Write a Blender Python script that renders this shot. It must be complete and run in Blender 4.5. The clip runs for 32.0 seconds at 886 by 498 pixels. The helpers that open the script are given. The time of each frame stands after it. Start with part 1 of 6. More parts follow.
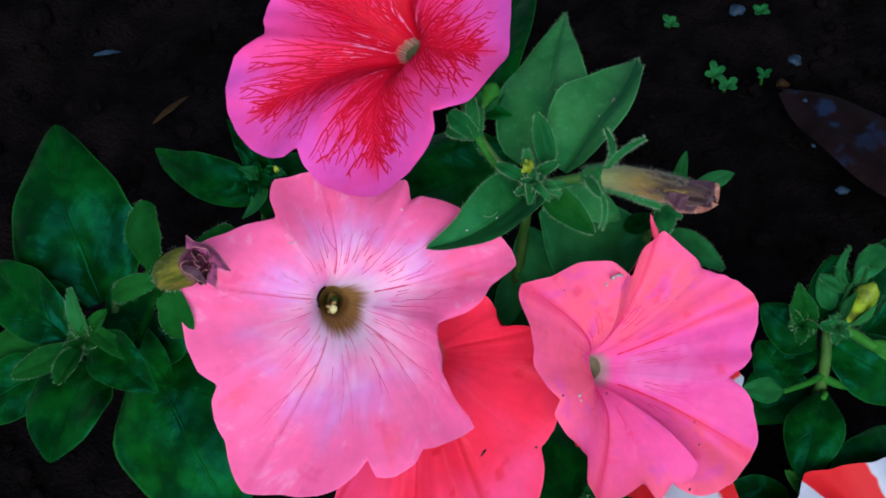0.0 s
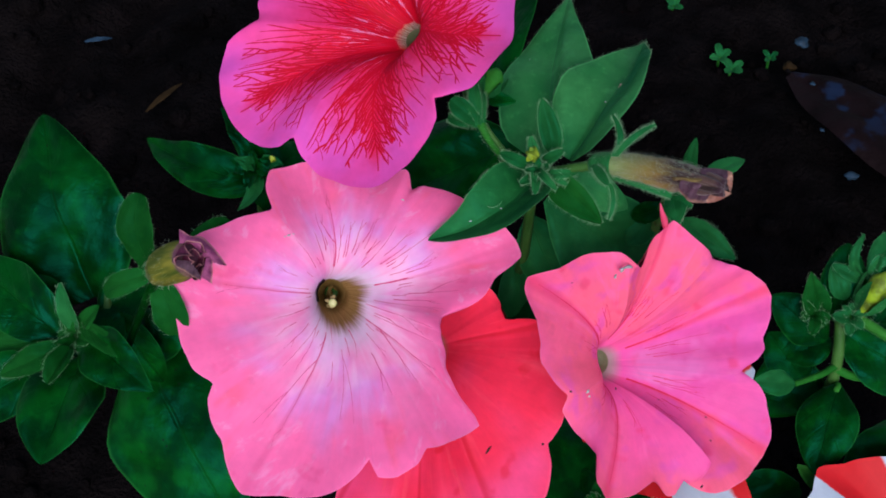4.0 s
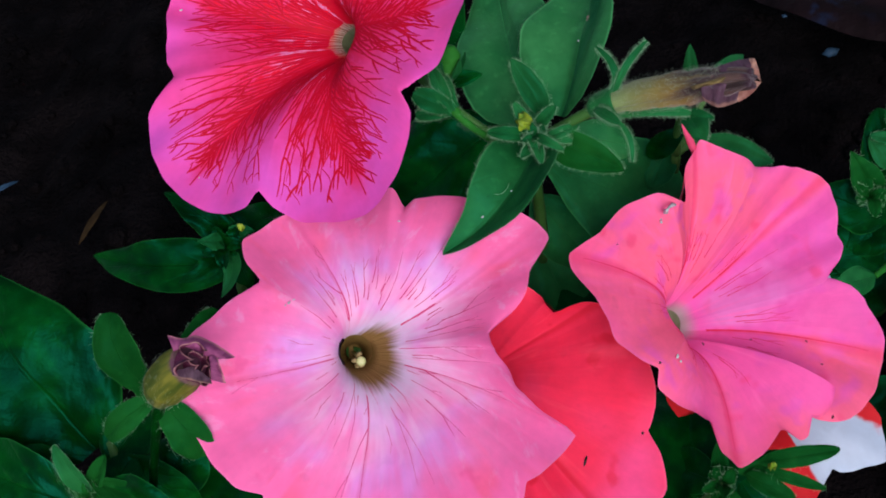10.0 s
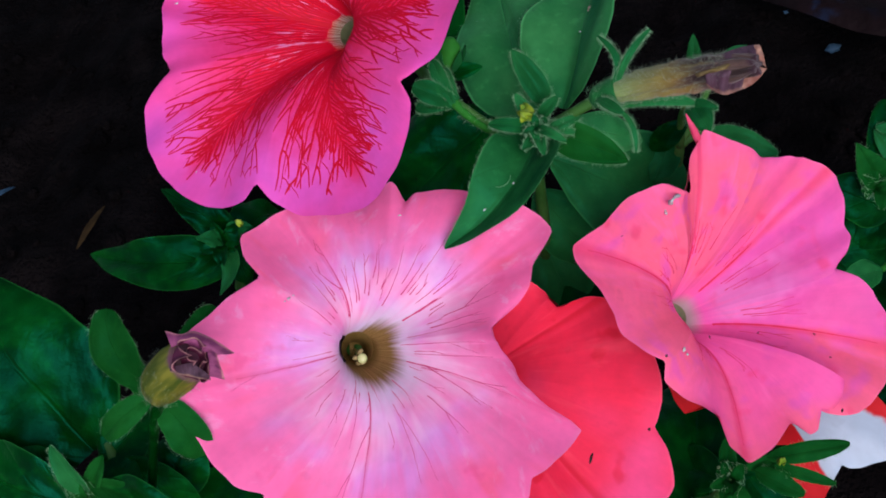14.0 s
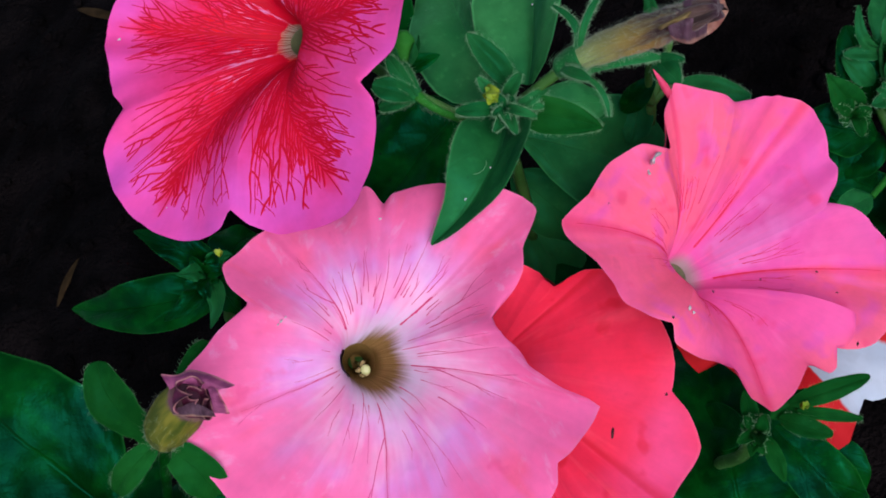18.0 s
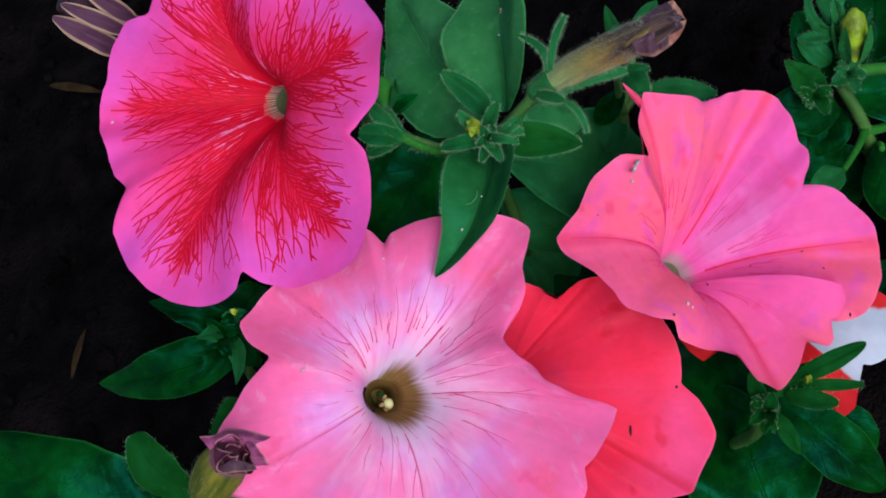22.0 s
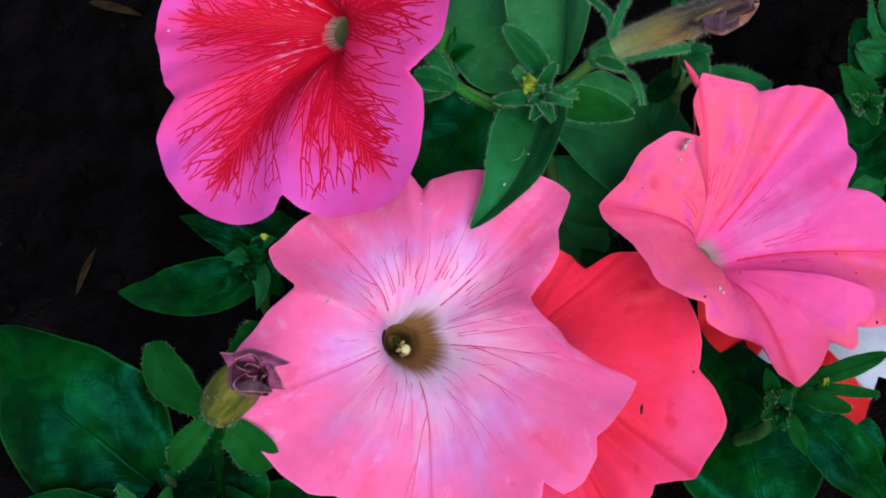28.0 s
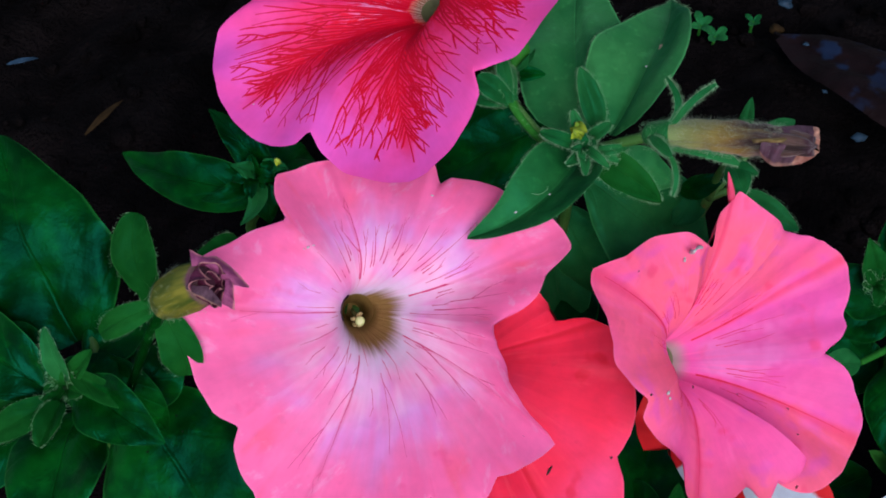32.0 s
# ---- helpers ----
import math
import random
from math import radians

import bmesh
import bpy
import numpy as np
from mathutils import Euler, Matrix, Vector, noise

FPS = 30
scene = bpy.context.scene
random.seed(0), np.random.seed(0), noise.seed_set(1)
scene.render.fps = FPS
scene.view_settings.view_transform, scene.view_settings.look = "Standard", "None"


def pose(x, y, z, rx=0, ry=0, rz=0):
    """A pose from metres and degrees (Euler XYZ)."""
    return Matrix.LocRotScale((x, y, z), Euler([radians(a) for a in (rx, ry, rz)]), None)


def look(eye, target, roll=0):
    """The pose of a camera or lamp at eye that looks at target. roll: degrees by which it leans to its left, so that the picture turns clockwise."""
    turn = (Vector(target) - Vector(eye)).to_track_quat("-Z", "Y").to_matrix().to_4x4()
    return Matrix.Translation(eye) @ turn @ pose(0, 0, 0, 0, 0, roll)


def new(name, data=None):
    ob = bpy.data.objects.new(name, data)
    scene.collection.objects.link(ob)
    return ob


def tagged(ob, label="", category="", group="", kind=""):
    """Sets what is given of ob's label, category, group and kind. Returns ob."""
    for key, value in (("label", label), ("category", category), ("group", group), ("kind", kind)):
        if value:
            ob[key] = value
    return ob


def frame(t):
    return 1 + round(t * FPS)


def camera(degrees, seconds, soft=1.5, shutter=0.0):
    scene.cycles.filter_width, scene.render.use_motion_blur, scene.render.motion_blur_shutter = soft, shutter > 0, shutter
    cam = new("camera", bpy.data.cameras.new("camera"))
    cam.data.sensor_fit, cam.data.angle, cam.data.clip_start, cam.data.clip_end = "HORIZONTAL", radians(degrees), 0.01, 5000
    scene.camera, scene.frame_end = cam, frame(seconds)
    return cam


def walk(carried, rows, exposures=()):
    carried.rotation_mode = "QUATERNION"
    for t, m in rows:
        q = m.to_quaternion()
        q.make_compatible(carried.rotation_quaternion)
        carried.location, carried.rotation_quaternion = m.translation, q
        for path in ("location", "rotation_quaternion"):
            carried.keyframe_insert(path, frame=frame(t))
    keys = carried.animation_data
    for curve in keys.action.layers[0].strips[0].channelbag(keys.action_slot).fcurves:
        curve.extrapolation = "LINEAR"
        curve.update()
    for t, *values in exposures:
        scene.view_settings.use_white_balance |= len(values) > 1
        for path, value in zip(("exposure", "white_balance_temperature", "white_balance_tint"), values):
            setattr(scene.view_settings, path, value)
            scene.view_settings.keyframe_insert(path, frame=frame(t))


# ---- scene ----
cam = camera(37.65, 32.0, soft=1.8)
PATH = [
    (0, pose(0.09612, -0.14848, 0.39586, 33.443, 4.168, 17.003)),
    (0.5, pose(0.09408, -0.14889, 0.39534, 33.552, 4.313, 17.177)),
    (1, pose(0.09174, -0.14882, 0.39492, 33.470, 4.337, 17.134)),
    (1.5, pose(0.09111, -0.14782, 0.39462, 33.419, 4.452, 17.255)),
    (2, pose(0.09192, -0.14695, 0.39237, 33.318, 4.642, 17.144)),
    (2.5, pose(0.09147, -0.14635, 0.39125, 33.228, 4.590, 17.177)),
    (3, pose(0.09142, -0.14528, 0.39008, 33.022, 4.577, 17.192)),
    (3.5, pose(0.09234, -0.14374, 0.38997, 32.835, 4.050, 16.850)),
    (5.5, pose(0.08989, -0.13699, 0.37553, 32.178, 5.119, 16.177)),
    (6, pose(0.08885, -0.13461, 0.37339, 32.013, 5.011, 15.752)),
    (6.5, pose(0.08750, -0.12979, 0.37270, 32.925, 5.869, 12.971)),
    (7, pose(0.08585, -0.12654, 0.36829, 32.513, 6.575, 8.396)),
    (7.5, pose(0.08582, -0.12493, 0.36427, 32.225, 7.795, 5.622)),
    (8, pose(0.08621, -0.12224, 0.36298, 32.303, 9.039, 3.213)),
    (8.5, pose(0.08192, -0.12232, 0.36019, 31.856, 10.634, 1.186)),
    (9, pose(0.07597, -0.12412, 0.35770, 31.799, 11.996, -0.000)),
    (9.5, pose(0.07225, -0.12612, 0.35457, 31.971, 12.760, -0.706)),
    (10, pose(0.06988, -0.12895, 0.35171, 32.077, 12.927, -1.192)),
    (10.5, pose(0.06861, -0.13035, 0.34795, 32.096, 13.243, -1.864)),
    (11, pose(0.06776, -0.13041, 0.34591, 31.858, 13.206, -2.026)),
    (11.5, pose(0.06759, -0.12943, 0.34442, 32.197, 12.788, -1.763)),
    (12, pose(0.06781, -0.12911, 0.34461, 32.325, 12.659, -1.781)),
    (12.5, pose(0.06707, -0.12979, 0.34505, 32.253, 12.667, -1.628)),
    (13, pose(0.06686, -0.13025, 0.34429, 32.280, 12.945, -1.593)),
    (13.5, pose(0.06771, -0.13013, 0.34570, 32.443, 13.078, -1.547)),
    (15.5, pose(0.06851, -0.12901, 0.34675, 32.862, 13.788, -3.235)),
    (16, pose(0.06863, -0.12735, 0.34625, 33.033, 13.947, -4.138)),
    (16.5, pose(0.06911, -0.12621, 0.34512, 32.817, 14.546, -5.121)),
    (17, pose(0.06729, -0.12566, 0.34377, 31.960, 15.563, -7.161)),
    (17.5, pose(0.06714, -0.12617, 0.33945, 30.830, 16.312, -9.279)),
    (18, pose(0.06515, -0.12682, 0.34100, 30.272, 17.116, -10.217)),
    (18.5, pose(0.06286, -0.12661, 0.34580, 30.076, 17.777, -11.206)),
    (19, pose(0.06355, -0.12685, 0.34743, 29.810, 18.241, -12.995)),
    (19.5, pose(0.06239, -0.12743, 0.34852, 29.472, 18.496, -14.376)),
    (20, pose(0.06304, -0.12688, 0.35058, 29.326, 18.794, -14.971)),
    (20.5, pose(0.06289, -0.12641, 0.35322, 29.118, 19.334, -15.895)),
    (21, pose(0.06397, -0.12642, 0.35603, 28.689, 19.716, -16.694)),
    (21.5, pose(0.06422, -0.12835, 0.35558, 28.270, 20.204, -17.463)),
    (22, pose(0.06470, -0.12875, 0.35445, 28.226, 20.210, -17.845)),
    (22.5, pose(0.06565, -0.12780, 0.35452, 27.949, 20.380, -18.378)),
    (23, pose(0.06148, -0.13012, 0.35175, 27.702, 20.388, -18.894)),
    (23.5, pose(0.06048, -0.12960, 0.35316, 27.662, 20.550, -18.623)),
    (24, pose(0.06170, -0.12879, 0.35470, 28.024, 20.497, -18.421)),
    (24.5, pose(0.06169, -0.12762, 0.35678, 28.082, 20.266, -17.971)),
    (25, pose(0.05909, -0.13021, 0.35668, 28.458, 20.007, -17.698)),
    (25.5, pose(0.05635, -0.13256, 0.35597, 28.932, 19.998, -17.687)),
    (27.5, pose(0.05408, -0.13305, 0.35257, 29.768, 17.534, -12.995)),
    (28, pose(0.05334, -0.13185, 0.35249, 29.792, 16.176, -10.974)),
    (28.5, pose(0.05175, -0.13062, 0.35271, 30.553, 14.639, -8.337)),
    (29, pose(0.04977, -0.13045, 0.35445, 31.133, 13.419, -5.930)),
    (29.5, pose(0.04934, -0.13121, 0.35523, 31.482, 12.113, -3.442)),
    (30, pose(0.05003, -0.13052, 0.35602, 31.880, 11.055, -1.805)),
    (30.5, pose(0.04994, -0.13028, 0.35800, 32.215, 9.361, 1.163)),
    (31, pose(0.05115, -0.13031, 0.35894, 32.660, 8.011, 3.457)),
    (31.5, pose(0.05402, -0.13101, 0.35634, 32.998, 5.901, 6.240)),
    (32, pose(0.05487, -0.13172, 0.35518, 32.936, 3.328, 9.753)),
]
walk(cam, PATH)

# ---- light: soft daylight from above and the right, blue sky as fill ----
SUN_DIR = Vector((0.28, -0.68, 0.68)).normalized()
world = bpy.data.worlds.new("sky")
scene.world = world
world.use_nodes = True
wn = world.node_tree.nodes
wl = world.node_tree.links
sky = wn.new("ShaderNodeTexSky")
sky.sky_type = 'NISHITA'
sky.sun_disc = False
sky.sun_elevation = math.asin(SUN_DIR.z)
sky.sun_rotation = math.atan2(SUN_DIR.x, SUN_DIR.y)
wl.new(sky.outputs[0], wn["Background"].inputs[0])
wn["Background"].inputs[1].default_value = 0.12
sun = new("sun", bpy.data.lights.new("sun", 'SUN'))
sun.data.energy = 3.0
sun.data.angle = radians(40)
sun.data.color = (0.975, 0.89, 0.99)
sun.matrix_world = look(tuple(SUN_DIR * 5), (0, 0, 0))
scene.view_settings.exposure = 0.0


# ---- materials ----
class Mat:
    """A node material with small helpers to chain nodes."""

    def __init__(self, name):
        self.m = bpy.data.materials.new(name)
        self.m.use_nodes = True
        self.t = self.m.node_tree
        self.b = self.t.nodes["Principled BSDF"]
        self.out = self.t.nodes["Material Output"]

    def put(self, sock, value):
        if isinstance(value, bpy.types.NodeSocket):
            self.t.links.new(value, sock)
        elif value is not None:
            sock.default_value = value

    def math(self, op, a, b=None, c=None, clamp=False):
        n = self.t.nodes.new("ShaderNodeMath")
        n.operation = op
        n.use_clamp = clamp
        for s, v in zip(n.inputs, (a, b, c)):
            self.put(s, v)
        return n.outputs[0]

    def step(self, x, lo, hi):
        n = self.t.nodes.new("ShaderNodeMapRange")
        n.interpolation_type = 'SMOOTHSTEP'
        self.put(n.inputs[0], x)
        n.inputs[1].default_value, n.inputs[2].default_value = lo, hi
        n.inputs[3].default_value, n.inputs[4].default_value = 0.0, 1.0
        return n.outputs[0]

    def mix(self, fac, a, b):
        n = self.t.nodes.new("ShaderNodeMix")
        n.data_type = 'RGBA'
        self.put(n.inputs[0], fac)
        for s, v in ((n.inputs[6], a), (n.inputs[7], b)):
            self.put(s, v if isinstance(v, bpy.types.NodeSocket) else (*v, 1.0))
        return n.outputs[2]

    def mul(self, c, factor, amount):
        n = self.t.nodes.new("ShaderNodeMix")
        n.data_type = 'RGBA'
        n.blend_type = 'MULTIPLY'
        n.inputs[0].default_value = amount
        self.put(n.inputs[6], c)
        self.put(n.inputs[7], factor)
        return n.outputs[2]

    def uv(self):
        n = self.t.nodes.new("ShaderNodeUVMap")
        n.uv_map = "UVMap"
        s = self.t.nodes.new("ShaderNodeSeparateXYZ")
        self.t.links.new(n.outputs[0], s.inputs[0])
        return s.outputs[0], s.outputs[1]

    def vec(self, x, y, z=0.0):
        n = self.t.nodes.new("ShaderNodeCombineXYZ")
        for s, v in zip(n.inputs, (x, y, z)):
            self.put(s, v)
        return n.outputs[0]

    def obj(self):
        return self.t.nodes.new("ShaderNodeTexCoord").outputs["Object"]

    def noise(self, vec, scale, detail=3.0, rough=0.55, col=False):
        n = self.t.nodes.new("ShaderNodeTexNoise")
        self.put(n.inputs["Vector"], vec)
        n.inputs["Scale"].default_value = scale
        n.inputs["Detail"].default_value = detail
        n.inputs["Roughness"].default_value = rough
        return n.outputs["Color" if col else "Fac"]

    def voronoi(self, vec, scale, feature='F1', rand=1.0):
        n = self.t.nodes.new("ShaderNodeTexVoronoi")
        n.feature = feature
        self.put(n.inputs["Vector"], vec)
        n.inputs["Scale"].default_value = scale
        n.inputs["Randomness"].default_value = rand
        return n.outputs["Distance"]

    def rand(self):
        return self.t.nodes.new("ShaderNodeObjectInfo").outputs["Random"]

    def bump(self, h, strength, dist):
        n = self.t.nodes.new("ShaderNodeBump")
        n.inputs["Strength"].default_value = strength
        n.inputs["Distance"].default_value = dist
        self.put(n.inputs["Height"], h)
        self.put(self.b.inputs["Normal"], n.outputs[0])
        return n.outputs[0]

    def finish(self, color, rough=0.5, spec=0.4, glow_through=0.0, sheen=0.0, tint=None):
        b = self.b.inputs
        if tint:
            b["Specular Tint"].default_value = (*tint, 1.0)
            b["Sheen Tint"].default_value = (*tint, 1.0)
        self.put(b["Base Color"], color if isinstance(color, bpy.types.NodeSocket) else (*color, 1.0))
        self.put(b["Roughness"], rough)
        b["Specular IOR Level"].default_value = spec
        if sheen:
            b["Sheen Weight"].default_value = sheen
            b["Sheen Roughness"].default_value = 0.4
        if glow_through:
            tr = self.t.nodes.new("ShaderNodeBsdfTranslucent")
            self.put(tr.inputs[0], color if isinstance(color, bpy.types.NodeSocket) else (*color, 1.0))
            mx = self.t.nodes.new("ShaderNodeMixShader")
            mx.inputs[0].default_value = glow_through
            self.t.links.new(self.b.outputs[0], mx.inputs[1])
            self.t.links.new(tr.outputs[0], mx.inputs[2])
            self.t.links.new(mx.outputs[0], self.out.inputs[0])
        return self.m


def petal_rim(k, c, v, colour):
    """The thin margin of a lobe: light through its few cells, painted as a paler colour."""
    return k.mix(k.math('MULTIPLY', k.step(v, 0.985, 1.0), 0.10), c, colour)


def petal_grain(k, c, u, v, amount=0.5):
    """Fine streaks along the veins, small mottles and a few faint bruises."""
    streak = k.noise(k.vec(k.math('MULTIPLY', u, 48.0), k.math('MULTIPLY', v, 5.0), k.rand()), 1.0, 3.0, 0.6)
    c = k.mul(c, k.math('ADD', k.math('MULTIPLY', k.step(streak, 0.35, 0.68), 0.05), 0.95), amount)
    o = k.obj()
    c = k.mul(c, k.math('ADD', k.math('MULTIPLY', k.noise(o, 300.0, 4.0), 0.5), 0.78), amount)
    bruise = k.step(k.noise(o, 150.0, 3.0), 0.62, 0.74)
    return k.mul(c, k.math('SUBTRACT', 1.0, k.math('MULTIPLY', bruise, 0.22)), amount)


def petal_bump(k, u, v, amount=0.12):
    """Fine radial crinkle and soft cell relief of a petal."""
    rad = k.noise(k.vec(k.math('MULTIPLY', u, 13.0), k.math('MULTIPLY', v, 3.0)), 1.0, 3.0)
    fine = k.noise(k.obj(), 900.0, 2.0)
    h = k.math('ADD', k.math('MULTIPLY', rad, 0.8), k.math('MULTIPLY', fine, 0.15))
    k.bump(h, amount, 0.0006)


def petal_veined():
    """Magenta pink lobes with a scarlet core that runs out along the ribs; the net of veins lies on it."""
    k = Mat("petal_pink_red_veined")
    u, v = k.uv()
    au = k.math('ABSOLUTE', u)
    o = k.obj()
    warp = k.math('MULTIPLY', k.math('SUBTRACT', k.noise(o, 150.0, 3.0), 0.5), 0.36)
    taper = k.math('SUBTRACT', 1.02, k.math('MULTIPLY', v, 0.98))
    rib = k.math('SUBTRACT', 1.0, k.step(k.math('DIVIDE', k.math('ADD', au, k.math('MULTIPLY', warp, 0.22)), taper), 0.02, 0.30))
    ribs = k.math('MULTIPLY', rib, k.math('SUBTRACT', 1.0, k.step(v, 0.70, 1.0)))
    core = k.math('SUBTRACT', 1.0, k.step(k.math('ADD', k.math('ADD', v, k.math('MULTIPLY', au, 0.66)), warp), 0.36, 0.92))
    streak = k.noise(k.vec(k.math('MULTIPLY', u, 30.0), k.math('MULTIPLY', v, 16.0), k.rand()), 1.0, 2.0)
    gap = k.math('MULTIPLY', k.step(streak, 0.46, 0.62), k.step(au, 0.06, 0.24))
    red = k.math('MAXIMUM', k.math('MULTIPLY', ribs, 0.95), k.math('MULTIPLY', core, k.math('SUBTRACT', 0.97, k.math('MULTIPLY', gap, 0.66))), clamp=True)
    blush = k.math('MULTIPLY', k.math('SUBTRACT', 1.0, k.step(k.math('ADD', k.math('ADD', v, k.math('MULTIPLY', au, 0.2)), warp), 0.42, 0.96)), 0.66)
    pink = k.mix(k.step(k.noise(o, 36.0, 3.0), 0.36, 0.64), (0.86, 0.074, 0.330), (0.77, 0.105, 0.520))
    pink = k.mix(blush, pink, (0.82, 0.016, 0.105))
    ink = k.mix(k.noise(o, 160.0, 2.0), (0.66, 0.0, 0.009), (0.86, 0.001, 0.012))
    c = k.mix(red, pink, ink)
    fzone = k.math('MULTIPLY', k.step(au, 0.10, 0.28), k.math('MULTIPLY', k.step(v, 0.03, 0.10), k.math('SUBTRACT', 1.0, k.step(v, 0.16, 0.34))))
    c = k.mix(k.math('MULTIPLY', k.math('MULTIPLY', gap, fzone), 0.75), c, (0.80, 0.36, 0.66))
    thr = k.math('SUBTRACT', 1.0, k.step(k.math('ADD', v, k.math('MULTIPLY', warp, 0.10)), 0.01, 0.075))
    bars = k.step(k.noise(k.vec(k.math('MULTIPLY', u, 26.0), k.math('MULTIPLY', v, 2.0)), 1.0, 1.0), 0.44, 0.56)
    c = k.mix(k.math('MULTIPLY', thr, 0.85), c, k.mix(bars, (0.09, 0.08, 0.035), (0.42, 0.43, 0.32)))
    c = petal_grain(k, c, u, v)
    petal_bump(k, u, v)
    return k.finish(c, 0.6, 0.15, 0.22)


def vein_mat(name, a, b, edge):
    """A coloured vein that runs into the petal's own colour along its borders and towards its end."""
    k = Mat(name)
    u, v = k.uv()
    c = k.mix(k.noise(k.obj(), 200.0, 2.0), a, b)
    c = k.mix(k.math('MULTIPLY', k.step(k.math('ABSOLUTE', u), 0.35, 1.0), k.math('ADD', 0.25, k.math('MULTIPLY', v, 0.6))), c, edge)
    return k.finish(c, 0.6, 0.15, 0.15)


def petal_pale():
    """Salmon lobes, lilac and paler towards a white star round a brown throat."""
    k = Mat("petal_salmon_lilac_pink")
    u, v = k.uv()
    o = k.obj()
    au = k.math('ABSOLUTE', u)
    slow = k.math('SUBTRACT', k.noise(o, 34.0, 3.0), 0.5)
    fan = k.math('SUBTRACT', k.noise(k.vec(k.math('MULTIPLY', u, 5.0), k.math('MULTIPLY', v, 1.6), k.rand()), 1.0, 3.0), 0.5)
    t = k.math('ADD', k.math('ADD', v, k.math('MULTIPLY', au, 0.30)), k.math('ADD', k.math('MULTIPLY', slow, 0.8), k.math('MULTIPLY', fan, 0.7)))
    cool = k.mix(k.step(k.noise(o, 60.0, 2.0), 0.42, 0.66), (0.93, 0.260, 0.53), (0.79, 0.310, 0.74))
    c = k.mix(k.step(t, 0.44, 0.92), cool, (0.97, 0.172, 0.432))
    warm = k.math('MULTIPLY', k.step(k.noise(k.vec(k.math('MULTIPLY', u, 3.0), v, k.rand()), 2.3, 2.0), 0.54, 0.75), k.step(v, 0.45, 0.90))
    c = k.mix(k.math('MULTIPLY', warm, 0.80), c, (0.97, 0.138, 0.270))
    crinkle = k.noise(k.vec(k.math('ADD', k.math('MULTIPLY', u, 11.0), k.math('MULTIPLY', v, 4.0)), k.math('MULTIPLY', v, 6.0), k.rand()), 1.0, 4.0, 0.6)
    c = k.mix(k.math('MULTIPLY', k.math('MULTIPLY', k.step(crinkle, 0.54, 0.70), k.step(v, 0.22, 0.5)), 0.42), c, (0.93, 0.42, 0.70))
    bruise = k.math('MULTIPLY', k.step(k.noise(o, 115.0, 3.0), 0.60, 0.68), k.step(v, 0.35, 0.6))
    c = k.mix(k.math('MULTIPLY', bruise, 0.42), c, (0.88, 0.10, 0.30))
    pale = k.math('MULTIPLY', k.math('SUBTRACT', 1.0, k.step(k.math('ADD', t, k.math('MULTIPLY', fan, 0.3)), 0.20, 0.66)), k.step(k.noise(k.vec(k.math('MULTIPLY', u, 4.5), k.math('MULTIPLY', v, 2.5), k.rand()), 1.0, 2.0), 0.26, 0.62))
    c = k.mix(k.math('MULTIPLY', pale, 0.62), c, (0.92, 0.66, 0.86))
    rib = k.math('MULTIPLY', k.math('SUBTRACT', 1.0, k.step(au, 0.004, 0.026)), k.math('SUBTRACT', 0.9, k.math('MULTIPLY', v, 0.45)))
    c = k.mix(k.math('MULTIPLY', rib, 0.42), c, (0.66, 0.05, 0.18))
    wob = k.math('MULTIPLY', k.math('SUBTRACT', k.noise(o, 170.0, 3.0), 0.5), 0.11)
    ray = k.noise(k.vec(k.math('MULTIPLY', u, 22.0), k.math('MULTIPLY', v, 1.5), k.rand()), 1.0, 2.0)
    reach = k.math('ADD', v, k.math('MULTIPLY', k.math('SUBTRACT', ray, 0.5), 0.07))
    halo = k.math('SUBTRACT', 1.0, k.step(reach, 0.13, 0.28))
    c = k.mix(k.math('MULTIPLY', halo, 0.6), c, (0.66, 0.66, 0.76))
    inner = k.math('SUBTRACT', 1.0, k.step(reach, 0.070, 0.155))
    streak = k.step(k.noise(k.vec(k.math('MULTIPLY', u, 34.0), v), 1.0, 2.0), 0.3, 0.7)
    c = k.mix(inner, c, k.mix(streak, (0.17, 0.088, 0.020), (0.33, 0.205, 0.070)))
    c = k.mix(k.math('SUBTRACT', 1.0, k.step(v, 0.0, 0.040)), c, (0.11, 0.062, 0.014))
    c = petal_rim(k, c, v, (0.97, 0.55, 0.66))
    c = petal_grain(k, c, u, v)
    petal_bump(k, u, v)
    return k.finish(c, 0.6, 0.15, 0.25)


